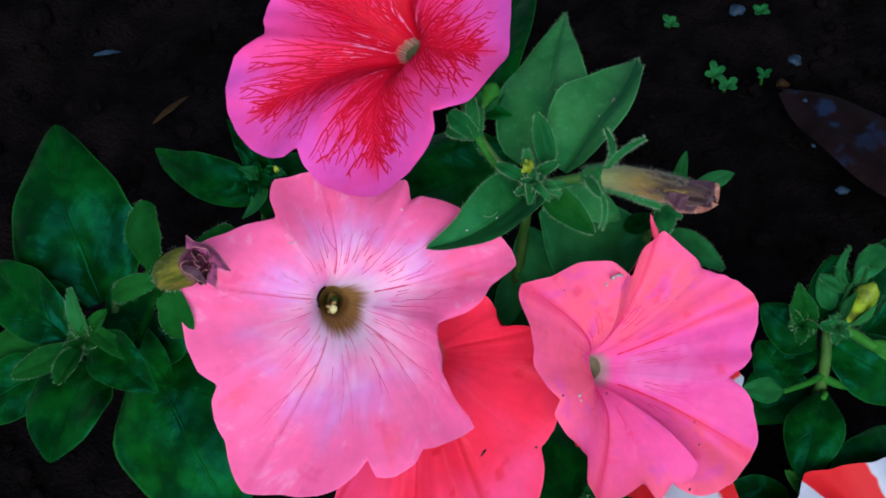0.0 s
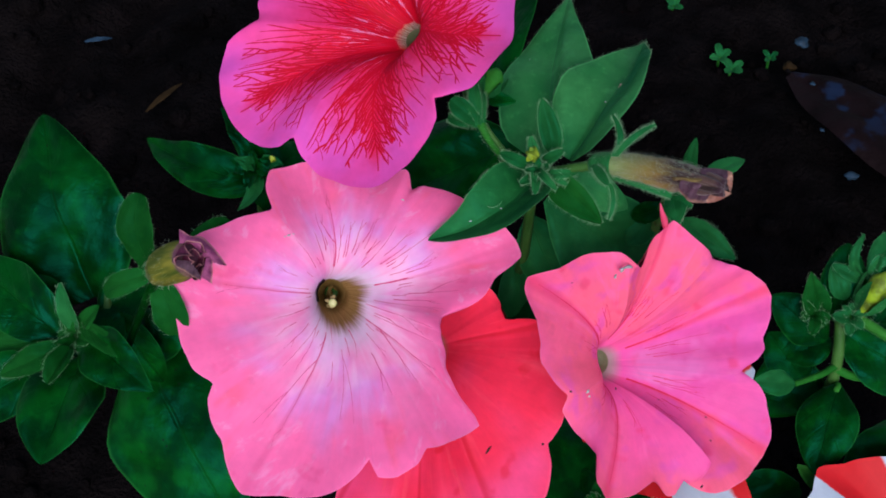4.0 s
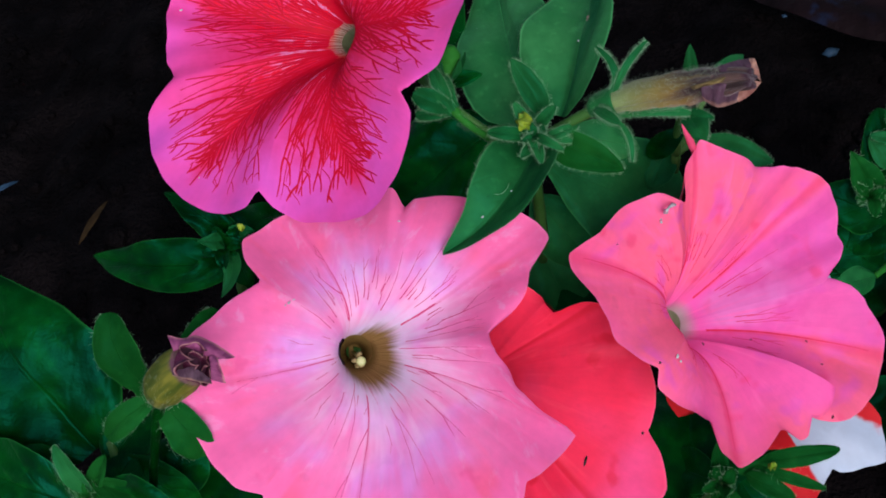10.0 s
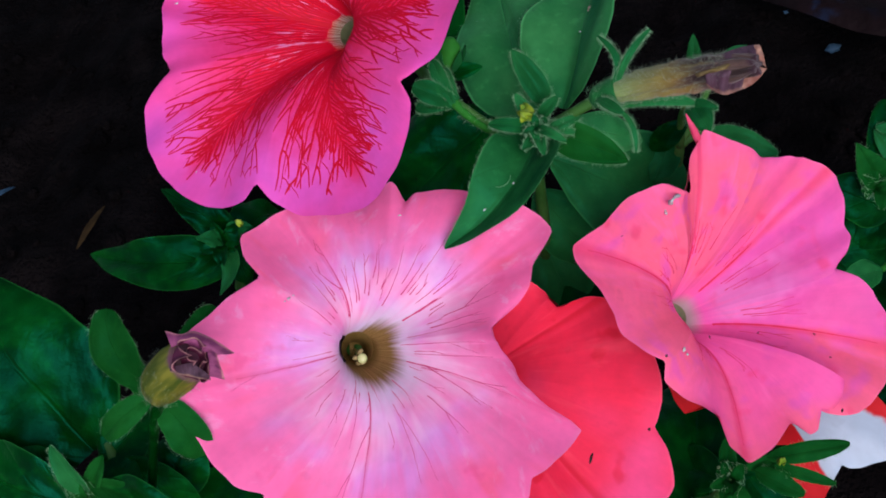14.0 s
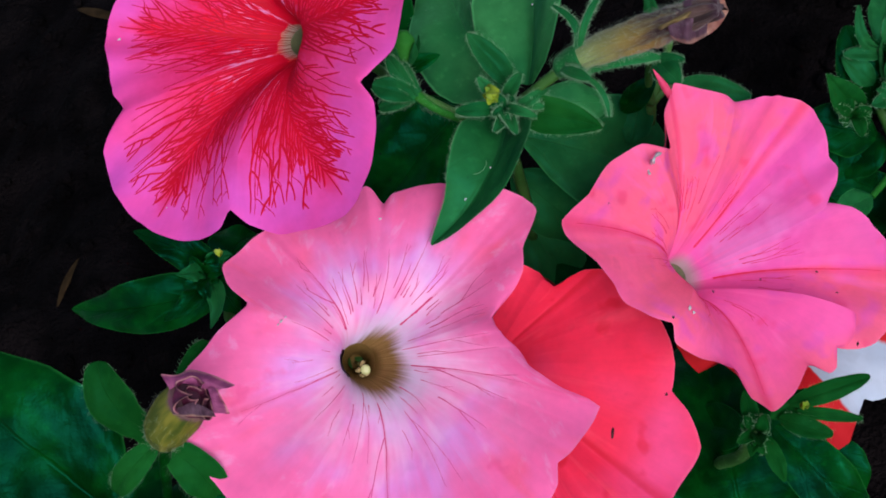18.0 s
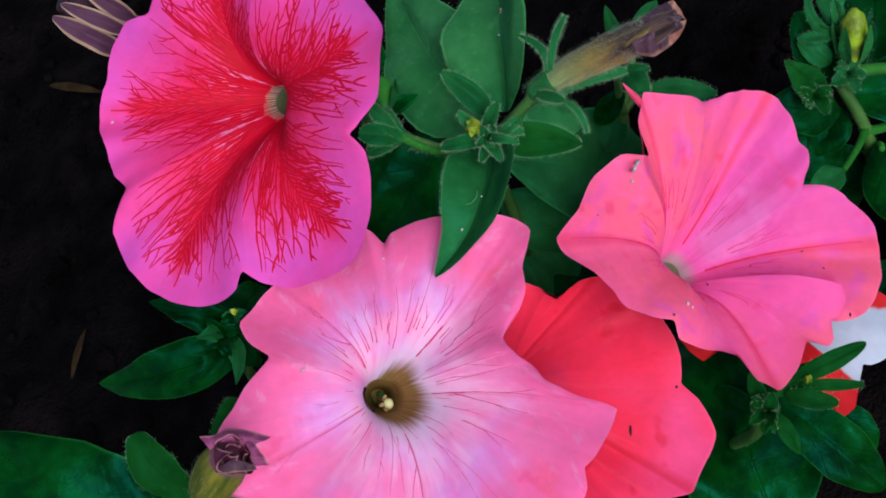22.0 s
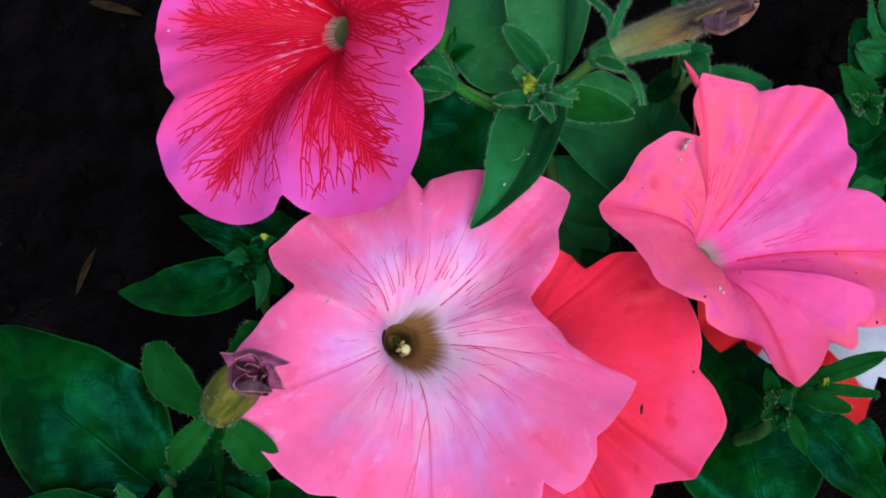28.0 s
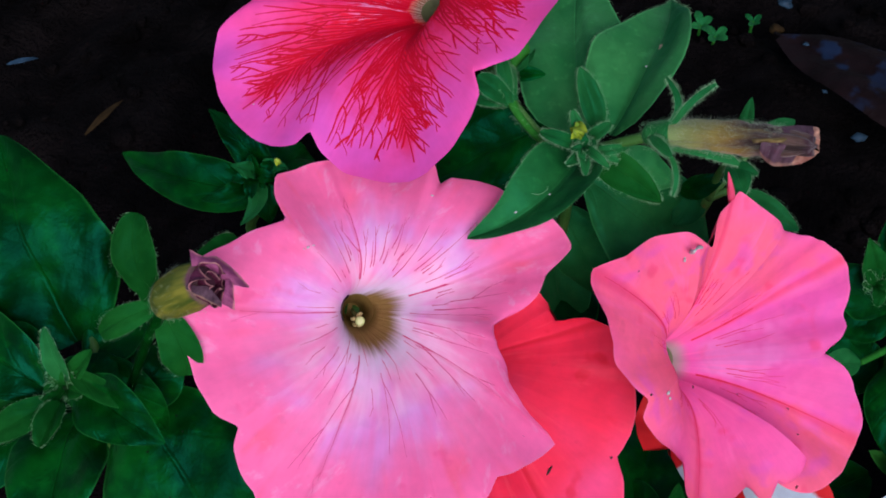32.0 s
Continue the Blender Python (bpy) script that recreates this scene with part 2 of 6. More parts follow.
def petal_plain(name, a, b, stain, throat, vein_amt=0.5, half=0, tone=None):
    """Evenly coloured lobes with a darker rib and a few stains."""
    k = Mat(name)
    u, v = k.uv()
    o = k.obj()
    au = k.math('ABSOLUTE', u)
    c = k.mix(k.step(k.noise(o, 26.0, 2.0), 0.40, 0.62), a, b)
    if tone:
        # soft lilac blotches
        blotch = k.step(k.noise(k.vec(k.math('MULTIPLY', u, 2.2), k.math('MULTIPLY', v, 2.6), k.rand()), 1.6, 2.0), 0.54, 0.70)
        c = k.mix(k.math('MULTIPLY', blotch, 0.70), c, tone)
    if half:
        # the half turned from the sun: its blue skylight painted as a lilac tone
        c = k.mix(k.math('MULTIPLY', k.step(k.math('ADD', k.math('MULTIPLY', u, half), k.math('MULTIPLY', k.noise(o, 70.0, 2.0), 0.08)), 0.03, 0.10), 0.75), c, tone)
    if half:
        # pale lilac sheen near the throat, painted on that same half
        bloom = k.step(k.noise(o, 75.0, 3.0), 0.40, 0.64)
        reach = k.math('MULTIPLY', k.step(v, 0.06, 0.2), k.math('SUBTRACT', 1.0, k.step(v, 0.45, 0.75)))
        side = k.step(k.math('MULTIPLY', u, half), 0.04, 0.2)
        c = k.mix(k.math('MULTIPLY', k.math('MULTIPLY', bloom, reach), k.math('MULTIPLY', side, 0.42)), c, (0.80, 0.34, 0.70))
    c = k.mix(k.math('MULTIPLY', k.step(k.noise(o, 120.0, 2.0), 0.60, 0.72), 0.5), c, stain)
    sheen_n = k.noise(k.vec(k.math('MULTIPLY', u, 9.0), k.math('MULTIPLY', v, 2.2), k.rand()), 1.0, 3.0)
    c = k.mix(k.math('MULTIPLY', k.step(sheen_n, 0.52, 0.74), 0.55), c, tuple(min(1.0, 1.10 * x + 0.05) for x in b))
    # the rib's own red, widened and darkened for the shade in its crease
    rib = k.math('MULTIPLY', k.math('SUBTRACT', 1.0, k.step(au, 0.004, 0.050)), k.step(v, 0.06, 0.2))
    c = k.mix(k.math('MULTIPLY', rib, vein_amt), c, tuple(0.88 * x for x in stain))
    pale = k.math('SUBTRACT', 1.0, k.step(v, 0.005, 0.085))
    c = k.mix(k.math('MULTIPLY', pale, 0.8), c, throat)
    c = petal_rim(k, c, v, (0.97, 0.45, 0.58))
    c = petal_grain(k, c, u, v)
    petal_bump(k, u, v)
    return k.finish(c, 0.6, 0.15, 0.25)


def petal_bicolour():
    """White lobes with a broad red band along one side of each rib."""
    k = Mat("petal_red_white")
    u, v = k.uv()
    o = k.obj()
    wob = k.math('MULTIPLY', k.math('SUBTRACT', k.noise(o, 140.0, 3.0), 0.5), 0.10)
    au = k.math('ADD', k.math('ABSOLUTE', u), wob)
    red = k.math('SUBTRACT', 1.0, k.step(au, 0.28, 0.31))
    c = k.mix(red, k.mix(k.noise(o, 60.0, 2.0), (0.40, 0.50, 0.60), (0.52, 0.60, 0.68)), (0.60, 0.012, 0.018))
    c = petal_grain(k, c, u, v)
    petal_bump(k, u, v)
    return k.finish(c, 0.55, 0.2, 0.15)


def leaf_mat(name, dark, light, rough, spec, tint, sheen=0.0, relief=0.0030, lucent=0.12, blotch=0.0):
    """A soft leaf: mottled green, faint veins, dirt specks, a slightly quilted surface."""
    k = Mat(name)
    u, v = k.uv()
    o = k.obj()
    au = k.math('ABSOLUTE', u)
    c = k.mix(k.step(k.noise(o, 55.0, 3.0), 0.3, 0.7), dark, light)
    c = k.mix(k.math('MULTIPLY', k.rand(), 0.5), c, tuple(0.5 * x for x in dark))
    c = k.mix(k.math('MULTIPLY', k.step(k.noise(o, 420.0, 2.0), 0.55, 0.75), 0.18), c, tuple(1.4 * x for x in light))
    wob = k.math('MULTIPLY', k.math('SUBTRACT', k.noise(o, 90.0, 2.0), 0.5), 0.10)
    mid = k.math('SUBTRACT', 1.0, k.step(k.math('ABSOLUTE', k.math('ADD', u, wob)), 0.006, 0.040))
    side = k.math('ABSOLUTE', k.math('SUBTRACT', k.math('FRACT', k.math('MULTIPLY', k.math('ADD', k.math('SUBTRACT', v, k.math('MULTIPLY', au, 0.28)), wob), 5.0)), 0.5))
    svein = k.math('SUBTRACT', 1.0, k.step(side, 0.0, 0.10))
    vein = k.math('MAXIMUM', mid, k.math('MULTIPLY', svein, 0.25))
    c = k.mul(c, k.math('ADD', k.math('MULTIPLY', k.noise(o, 380.0, 4.0), 0.9), 0.55), 0.6)
    c = k.mix(k.math('MULTIPLY', vein, 0.05), c, tuple(min(1.0, 1.7 * x) for x in light))
    # patchy sky gloss of the quilted blade, painted as darker and lighter blotches
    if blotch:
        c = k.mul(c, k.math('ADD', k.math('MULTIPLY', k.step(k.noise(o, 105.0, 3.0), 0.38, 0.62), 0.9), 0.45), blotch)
    speck = k.math('SUBTRACT', 1.0, k.step(k.voronoi(o, 260.0), 0.04, 0.11))
    gate = k.step(k.noise(o, 35.0, 1.0), 0.54, 0.64)
    c = k.mix(k.math('MULTIPLY', speck, gate), c, (0.006, 0.009, 0.005))
    edge = k.step(au, 0.945, 0.995)
    c = k.mix(k.math('MULTIPLY', edge, 0.45), c, tuple(1.9 * x + 0.012 for x in light))
    quilt = k.math('ADD', k.noise(o, 62.0, 2.0), k.math('ADD', k.math('MULTIPLY', mid, -0.06), k.math('MULTIPLY', svein, -0.016)))
    k.bump(k.math('ADD', quilt, k.math('MULTIPLY', k.noise(o, 1100.0, 2.0), 0.04)), 0.7, relief)
    gloss = k.math('ADD', k.math('MULTIPLY', k.noise(o, 48.0, 2.0), 0.5), rough - 0.22)
    return k.finish(c, gloss, spec, lucent, sheen, tint)


def mottled(name, a, b, scale, rough=0.6, spec=0.3, bump=0.4, dist=0.0005, lucent=0.0, sheen=0.0):
    k = Mat(name)
    o = k.obj()
    n = k.noise(o, scale, 4.0)
    k.bump(k.noise(o, scale * 4.0, 3.0), bump, dist)
    return k.finish(k.mix(k.step(n, 0.3, 0.7), a, b), rough, spec, lucent, sheen)


def withered_mat():
    """Yellow-green tube that turns to dry purple brown towards the mouth, with dark stripes."""
    k = Mat("withered_petal_tube")
    u, v = k.uv()
    o = k.obj()
    c = k.mix(k.step(v, 0.08, 0.46), (0.20, 0.29, 0.10), (0.30, 0.205, 0.045))
    dry = k.step(k.math('ADD', k.math('ADD', v, 0.02), k.math('MULTIPLY', k.math('SUBTRACT', k.noise(k.vec(k.math('MULTIPLY', u, 5.0), k.math('MULTIPLY', v, 0.6)), 1.5, 2.0), 0.5), 1.0)), 0.37, 0.60)
    c = k.mix(dry, c, k.mix(k.noise(k.vec(k.math('MULTIPLY', u, 30.0), k.math('MULTIPLY', v, 5.0)), 1.0, 3.0), (0.024, 0.012, 0.010), (0.16, 0.095, 0.075)))
    warp = k.math('MULTIPLY', k.noise(o, 160.0, 2.0), 0.10)
    stripe = k.step(k.math('ABSOLUTE', k.math('SUBTRACT', k.math('FRACT', k.math('MULTIPLY', k.math('ADD', u, warp), 5.0)), 0.5)), 0.24, 0.44)
    c = k.mix(k.math('MULTIPLY', stripe, k.math('MULTIPLY', k.step(v, 0.30, 0.62), 0.85)), c, (0.018, 0.008, 0.007))
    tip = k.step(v, 0.90, 0.99)
    c = k.mix(tip, c, (0.05, 0.02, 0.03))
    k.bump(k.noise(k.vec(k.math('MULTIPLY', u, 40.0), k.math('MULTIPLY', v, 4.0)), 1.0, 3.0), 0.7, 0.0008)
    return k.finish(c, 0.6, 0.3, 0.1, 0.2)


def dead_leaf_mat():
    """A rotting leaf: dark purple brown with painted bluish sky reflections and a reddish end."""
    k = Mat("dead_leaf_purple_brown")
    u, v = k.uv()
    o = k.obj()
    c = k.mix(k.step(k.noise(o, 60.0, 3.0), 0.3, 0.7), (0.0044, 0.0022, 0.0022), (0.0105, 0.0056, 0.0064))
    # reflected sky on the blade, put into the colour as blue patches
    sky_glint = k.math('MULTIPLY', k.step(k.noise(o, 80.0, 3.0), 0.54, 0.66), k.step(v, 0.50, 0.12))
    c = k.mix(k.math('MULTIPLY', sky_glint, 0.75), c, (0.010, 0.024, 0.060))
    c = k.mix(k.math('MULTIPLY', k.step(v, 0.62, 0.95), k.step(k.noise(o, 50.0, 2.0), 0.35, 0.6)), c, (0.024, 0.009, 0.010))
    k.bump(k.noise(o, 150.0, 4.0), 0.6, 0.002)
    return k.finish(c, 0.6, 0.05)


def wilted_tube_mat():
    """Smooth yellow-green tube, striped with green, that turns purple at the mouth."""
    k = Mat("withered_tube_yellow_green")
    u, v = k.uv()
    o = k.obj()
    c = k.mix(k.step(k.noise(k.vec(k.math('MULTIPLY', u, 12.0), k.math('MULTIPLY', v, 1.2)), 1.0, 2.0), 0.35, 0.65), (0.055, 0.085, 0.010), (0.21, 0.20, 0.025))
    end = k.step(k.math('ADD', v, k.math('MULTIPLY', k.math('SUBTRACT', k.noise(o, 260.0, 2.0), 0.5), 0.25)), 0.90, 1.02)
    c = k.mix(end, c, (0.14, 0.05, 0.085))
    k.bump(k.noise(k.vec(k.math('MULTIPLY', u, 20.0), k.math('MULTIPLY', v, 2.0)), 1.0, 2.0), 0.5, 0.0006)
    return k.finish(c, 0.55, 0.25, 0.1)


def soil_mat():
    k = Mat("dark_moist_soil")
    o = k.obj()
    # darker than moist soil is: the plants' shade is put into this colour
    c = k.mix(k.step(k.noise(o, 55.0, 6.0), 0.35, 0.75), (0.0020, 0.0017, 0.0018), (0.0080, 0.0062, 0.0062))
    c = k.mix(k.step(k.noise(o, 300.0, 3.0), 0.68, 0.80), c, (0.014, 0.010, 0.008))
    k.bump(k.math('ADD', k.noise(o, 180.0, 6.0), k.noise(o, 700.0, 3.0)), 0.9, 0.004)
    return k.finish(c, 0.95, 0.03)


M_VEINED = petal_veined()
M_PALE = petal_pale()
M_VEIN_RED = vein_mat("petal_vein_red", (0.42, 0.0005, 0.018), (0.66, 0.001, 0.020), (0.80, 0.032, 0.16))
M_VEIN_ROSE = vein_mat("petal_vein_rose", (0.52, 0.018, 0.110), (0.66, 0.050, 0.190), (0.88, 0.220, 0.45))
M_VEIN_CORAL = vein_mat("petal_vein_coral", (0.62, 0.012, 0.065), (0.76, 0.024, 0.10), (0.90, 0.110, 0.30))
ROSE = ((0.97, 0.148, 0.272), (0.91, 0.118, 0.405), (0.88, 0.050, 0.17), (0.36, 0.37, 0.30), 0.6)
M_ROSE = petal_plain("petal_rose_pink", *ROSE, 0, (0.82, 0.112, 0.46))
# A and B: rose pink with the skylit half of the lobe painted lilac
M_ROSE_A = petal_plain("petal_rose_skylit_half", *ROSE, -1, (0.82, 0.112, 0.46))
M_ROSE_B = petal_plain("petal_rose_skylit_half_mirrored", *ROSE, 1, (0.82, 0.112, 0.46))
M_CORAL = petal_plain("petal_coral_red", (0.92, 0.095, 0.29), (0.91, 0.034, 0.095), (0.70, 0.005, 0.020), (0.45, 0.20, 0.15))
M_BICOL = petal_bicolour()
M_TIP = mottled("petal_tip_coral", (0.85, 0.06, 0.16), (0.90, 0.10, 0.22), 200.0, 0.6, 0.15, lucent=0.2)
M_LEAF = leaf_mat("leaf_mid_green", (0.006, 0.084, 0.018), (0.020, 0.164, 0.040), 0.46, 0.22, (0.05, 0.90, 0.55), 0.02)
M_SOFTLEAF = leaf_mat("leaf_soft_downy_green", (0.018, 0.180, 0.044), (0.060, 0.305, 0.088), 0.46, 0.22, (0.05, 0.90, 0.55), 0.05)
# deep green; some of the shade on low leaves is in this darker colour
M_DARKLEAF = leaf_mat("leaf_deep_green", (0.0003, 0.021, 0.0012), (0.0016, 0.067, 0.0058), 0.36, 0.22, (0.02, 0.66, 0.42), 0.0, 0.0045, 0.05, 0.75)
M_PALELEAF = leaf_mat("leaf_fresh_green", (0.014, 0.150, 0.016), (0.042, 0.235, 0.030), 0.50, 0.12, (0.35, 1.0, 0.5), 0.04)
M_STEM = mottled("stem_green", (0.022, 0.090, 0.014), (0.050, 0.150, 0.028), 90.0, 0.55, 0.2)
M_HAIR = mottled("plant_hair", (0.16, 0.38, 0.18), (0.30, 0.52, 0.30), 50.0, 0.6, 0.1, lucent=0.3)
M_DOWN = mottled("withered_bloom_down", (0.42, 0.50, 0.34), (0.58, 0.66, 0.48), 50.0, 0.6, 0.1, lucent=0.3)
M_MARK = mottled("dry_leaf_mark", (0.16, 0.13, 0.09), (0.32, 0.27, 0.20), 700.0, 0.8, 0.2)
M_BUD = mottled("bud_yellow_green", (0.08, 0.19, 0.010), (0.34, 0.46, 0.03), 260.0, 0.5, 0.35, lucent=0.1)
M_BUDSTREAK = mottled("bud_yellow_brown_streaked", (0.050, 0.075, 0.008), (0.30, 0.50, 0.02), 210.0, 0.5, 0.3, lucent=0.1)
M_THROAT = mottled("throat_olive_brown", (0.14, 0.083, 0.019), (0.27, 0.17, 0.048), 150.0, 0.6, 0.15, lucent=0.12)
M_THROAT_PALE = mottled("throat_pale_green", (0.16, 0.19, 0.09), (0.32, 0.33, 0.20), 180.0, 0.6, 0.25, lucent=0.15)
M_STIGMA = mottled("stigma_pale_green", (0.42, 0.46, 0.16), (0.58, 0.60, 0.28), 500.0, 0.35, 0.5)
M_ANTHER = mottled("anther_tan", (0.22, 0.16, 0.06), (0.42, 0.33, 0.15), 700.0, 0.8, 0.2)
M_WITHER = withered_mat()
M_WITHER_GREEN = wilted_tube_mat()
M_SEPAL = leaf_mat("sepal_deep_green", (0.0025, 0.050, 0.006), (0.009, 0.100, 0.014), 0.5, 0.10, (0.05, 0.80, 0.40))
M_CRUMPLE = mottled("withered_petal_purple", (0.014, 0.005, 0.012), (0.085, 0.030, 0.055), 190.0, 0.6, 0.3, 0.8, 0.0008, 0.1)
M_CRUMPLE_EDGE = mottled("withered_petal_tan_edge", (0.26, 0.11, 0.080), (0.58, 0.35, 0.25), 260.0, 0.6, 0.3, 0.5, 0.0005, 0.1)
M_OLIVE = mottled("withered_strand_olive", (0.035, 0.022, 0.010), (0.19, 0.135, 0.045), 240.0, 0.6, 0.2, 0.6, 0.0006)
M_SOIL = soil_mat()
M_STRAW = mottled("dry_straw", (0.016, 0.010, 0.004), (0.036, 0.022, 0.009), 200.0, 0.8, 0.05)
M_STONE = mottled("blue_grey_pebble", (0.006, 0.020, 0.036), (0.024, 0.058, 0.096), 260.0, 0.6, 0.15)
M_DEADLEAF = dead_leaf_mat()
M_DEBRIS = mottled("debris_dark", (0.010, 0.006, 0.006), (0.05, 0.03, 0.03), 900.0, 0.8, 0.2)
M_WHITE = mottled("shed_skin_white", (0.38, 0.38, 0.38), (0.58, 0.58, 0.58), 600.0, 0.7, 0.3)


# ---- builders ----
def part(name, verts, faces, material, parent, label="", uvs=None, normals=None, kind=""):
    """Links a mesh as one object under a thing or under a part."""
    me = bpy.data.meshes.new(name)
    me.from_pydata([tuple(map(float, p)) for p in verts], [], faces)
    me.materials.append(material)
    me.polygons.foreach_set("use_smooth", [True] * len(me.polygons))
    if uvs is not None:
        layer = me.uv_layers.new(name="UVMap")
        loops = np.empty(len(me.loops), dtype=np.int32)
        me.loops.foreach_get("vertex_index", loops)
        layer.data.foreach_set("uv", np.asarray(uvs, dtype=np.float32)[loops].ravel())
    if normals is not None:
        me.normals_split_custom_set_from_vertices([tuple(map(float, p)) for p in normals])
    me.update()
    ob = new(name, me)
    if parent is not None:
        ob.parent = parent
    if label or kind:
        tagged(ob, label=label, kind=kind)
    return ob


def thing(name, label, category, group=""):
    return tagged(new(name), label=label, category=category, group=group)


def unit(p):
    p = np.asarray(p, float)
    return p / (np.linalg.norm(p, axis=-1, keepdims=True) + 1e-12)


def sheet(name, P, material, parent, label="", thick=0.00025, UV=None, normals=None):
    """A thin sheet with real thickness over a grid of points P[i, j]."""
    a, b, _ = P.shape
    if normals is None:
        N = unit(np.cross(np.gradient(P, axis=0), np.gradient(P, axis=1)))
    else:
        N = normals
    top = P.reshape(-1, 3)
    low = (P - N * (np.ones(P.shape[:2]) * thick)[..., None]).reshape(-1, 3)
    n = a * b
    faces = []
    for i in range(a - 1):
        for j in range(b - 1):
            q = (i * b + j, (i + 1) * b + j, (i + 1) * b + j + 1, i * b + j + 1)
            faces.append(q)
            faces.append(tuple(n + t for t in reversed(q)))
    ring = [i * b for i in range(a)] + [(a - 1) * b + j for j in range(1, b)] + [i * b + b - 1 for i in range(a - 2, -1, -1)] + [j for j in range(b - 2, 0, -1)]
    for s, t in zip(ring, ring[1:] + ring[:1]):
        faces.append((t, s, n + s, n + t))
    if UV is None:
        ii, jj = np.meshgrid(np.linspace(0, 1, a), np.linspace(0, 1, b), indexing='ij')
        UV = np.stack([jj * 2 - 1, ii], -1)
    uv = np.concatenate([UV.reshape(-1, 2)] * 2)
    nn = np.concatenate([N.reshape(-1, 3), -N.reshape(-1, 3)])
    return part(name, np.concatenate([top, low]), faces, material, parent, label, uv, nn)


def bez(pts, n):
    """A smooth curve through control points, sampled n times."""
    pts = np.asarray(pts, float)
    m = len(pts) - 1
    ext = np.concatenate([[2 * pts[0] - pts[1]], pts, [2 * pts[-1] - pts[-2]]])
    out = []
    for s in np.linspace(0, m, n):
        i = min(int(s), m - 1)
        t = s - i
        p0, p1, p2, p3 = ext[i:i + 4]
        out.append(0.5 * (2 * p1 + (p2 - p0) * t + (2 * p0 - 5 * p1 + 4 * p2 - p3) * t * t + (3 * p1 - p0 - 3 * p2 + p3) * t ** 3))
    return np.array(out)


def frames_along(C):
    T = unit(np.gradient(C, axis=0))
    u = np.cross(T[0], (0.3, 0.2, 0.9))
    u = u / np.linalg.norm(u)
    U = []
    for t in T:
        u = u - t * (u @ t)
        u = u / np.linalg.norm(u)
        U.append(u)
    U = np.array(U)
    return T, U, np.cross(T, U)


def tube_points(C, radii, seg):
    T, U, V = frames_along(C)
    r = np.interp(np.linspace(0, 1, len(C)), np.linspace(0, 1, len(radii)), radii)
    a = np.linspace(0, 2 * np.pi, seg, endpoint=False)
    dirs = np.cos(a)[None, :, None] * U[:, None] + np.sin(a)[None, :, None] * V[:, None]
    return C[:, None] + dirs * r[:, None, None], dirs


def tube(name, pts, radii, material, parent, label="", n=14, seg=10, ruffle=0.0, pleat=0.0):
    C = bez(pts, n)
    P, D = tube_points(C, radii, seg)
    if pleat:
        q = np.linspace(0, 1, n)[:, None]
        g = np.linspace(0, 2 * np.pi, seg, endpoint=False)[None]
        fall = np.abs(np.sin(2.5 * g + 1.2 * q + 0.4 * np.sin(9 * q))) - 0.6
        P = P + D * (pleat * q ** 1.5 * fall)[..., None]
    if ruffle:
        for i in range(n):
            for j in range(seg):
                P[i, j] += D[i, j] * ruffle * noise.noise(Vector(P[i, j]) * 400)
    verts = list(P.reshape(-1, 3)) + [C[0], C[-1]]
    faces = [(i * seg + j, i * seg + (j + 1) % seg, (i + 1) * seg + (j + 1) % seg, (i + 1) * seg + j) for i in range(n - 1) for j in range(seg)]
    faces += [((j + 1) % seg, j, n * seg) for j in range(seg)]
    faces += [((n - 1) * seg + j, (n - 1) * seg + (j + 1) % seg, n * seg + 1) for j in range(seg)]
    uv = [(j / seg, i / (n - 1)) for i in range(n) for j in range(seg)] + [(0, 0), (0, 1)]
    return part(name, verts, faces, material, parent, label, uv)


def hair_tuft(roots, dirs, length, thick, parent, seed, name="hairs", material=None):
    """Short stiff plant hairs, joined into one part."""
    rng = np.random.default_rng(seed)
    verts, faces = [], []
    for p, d in zip(roots, dirs):
        d = unit(d + rng.normal(0, 0.35, 3))
        l = length * rng.uniform(0.5, 1.25)
        a = unit(np.cross(d, (0.31, 0.77, 0.55)))
        b = np.cross(d, a)
        k = len(verts)
        verts += [p + a * thick, p - a * thick * 0.5 + b * thick * 0.87, p - a * thick * 0.5 - b * thick * 0.87, p + d * l]
        faces += [(k, k + 1, k + 3), (k + 1, k + 2, k + 3), (k + 2, k, k + 3)]
    return part(name, verts, faces, material or M_HAIR, parent, "fine pale hairs", kind="stuff")


def tube_hairs(pts, radii, count, parent, seed, length=0.0011, thick=0.000022, lo=0.0, hi=1.0, material=None):
    C = bez(pts, 40)
    P, D = tube_points(C, radii, 24)
    rng = np.random.default_rng(seed)
    i = rng.integers(int(lo * 38), max(int(lo * 38) + 1, int(hi * 38)), count)
    j = rng.integers(0, 24, count)
    t = rng.uniform(0, 1, (count, 1))
    q = rng.uniform(0, 1, (count, 1))
    a = P[i, j] * t + P[i, (j + 1) % 24] * (1 - t)
    b = P[i + 1, j] * t + P[i + 1, (j + 1) % 24] * (1 - t)
    return hair_tuft(a * q + b * (1 - q), D[i, j], length, thick, parent, seed, material=material)


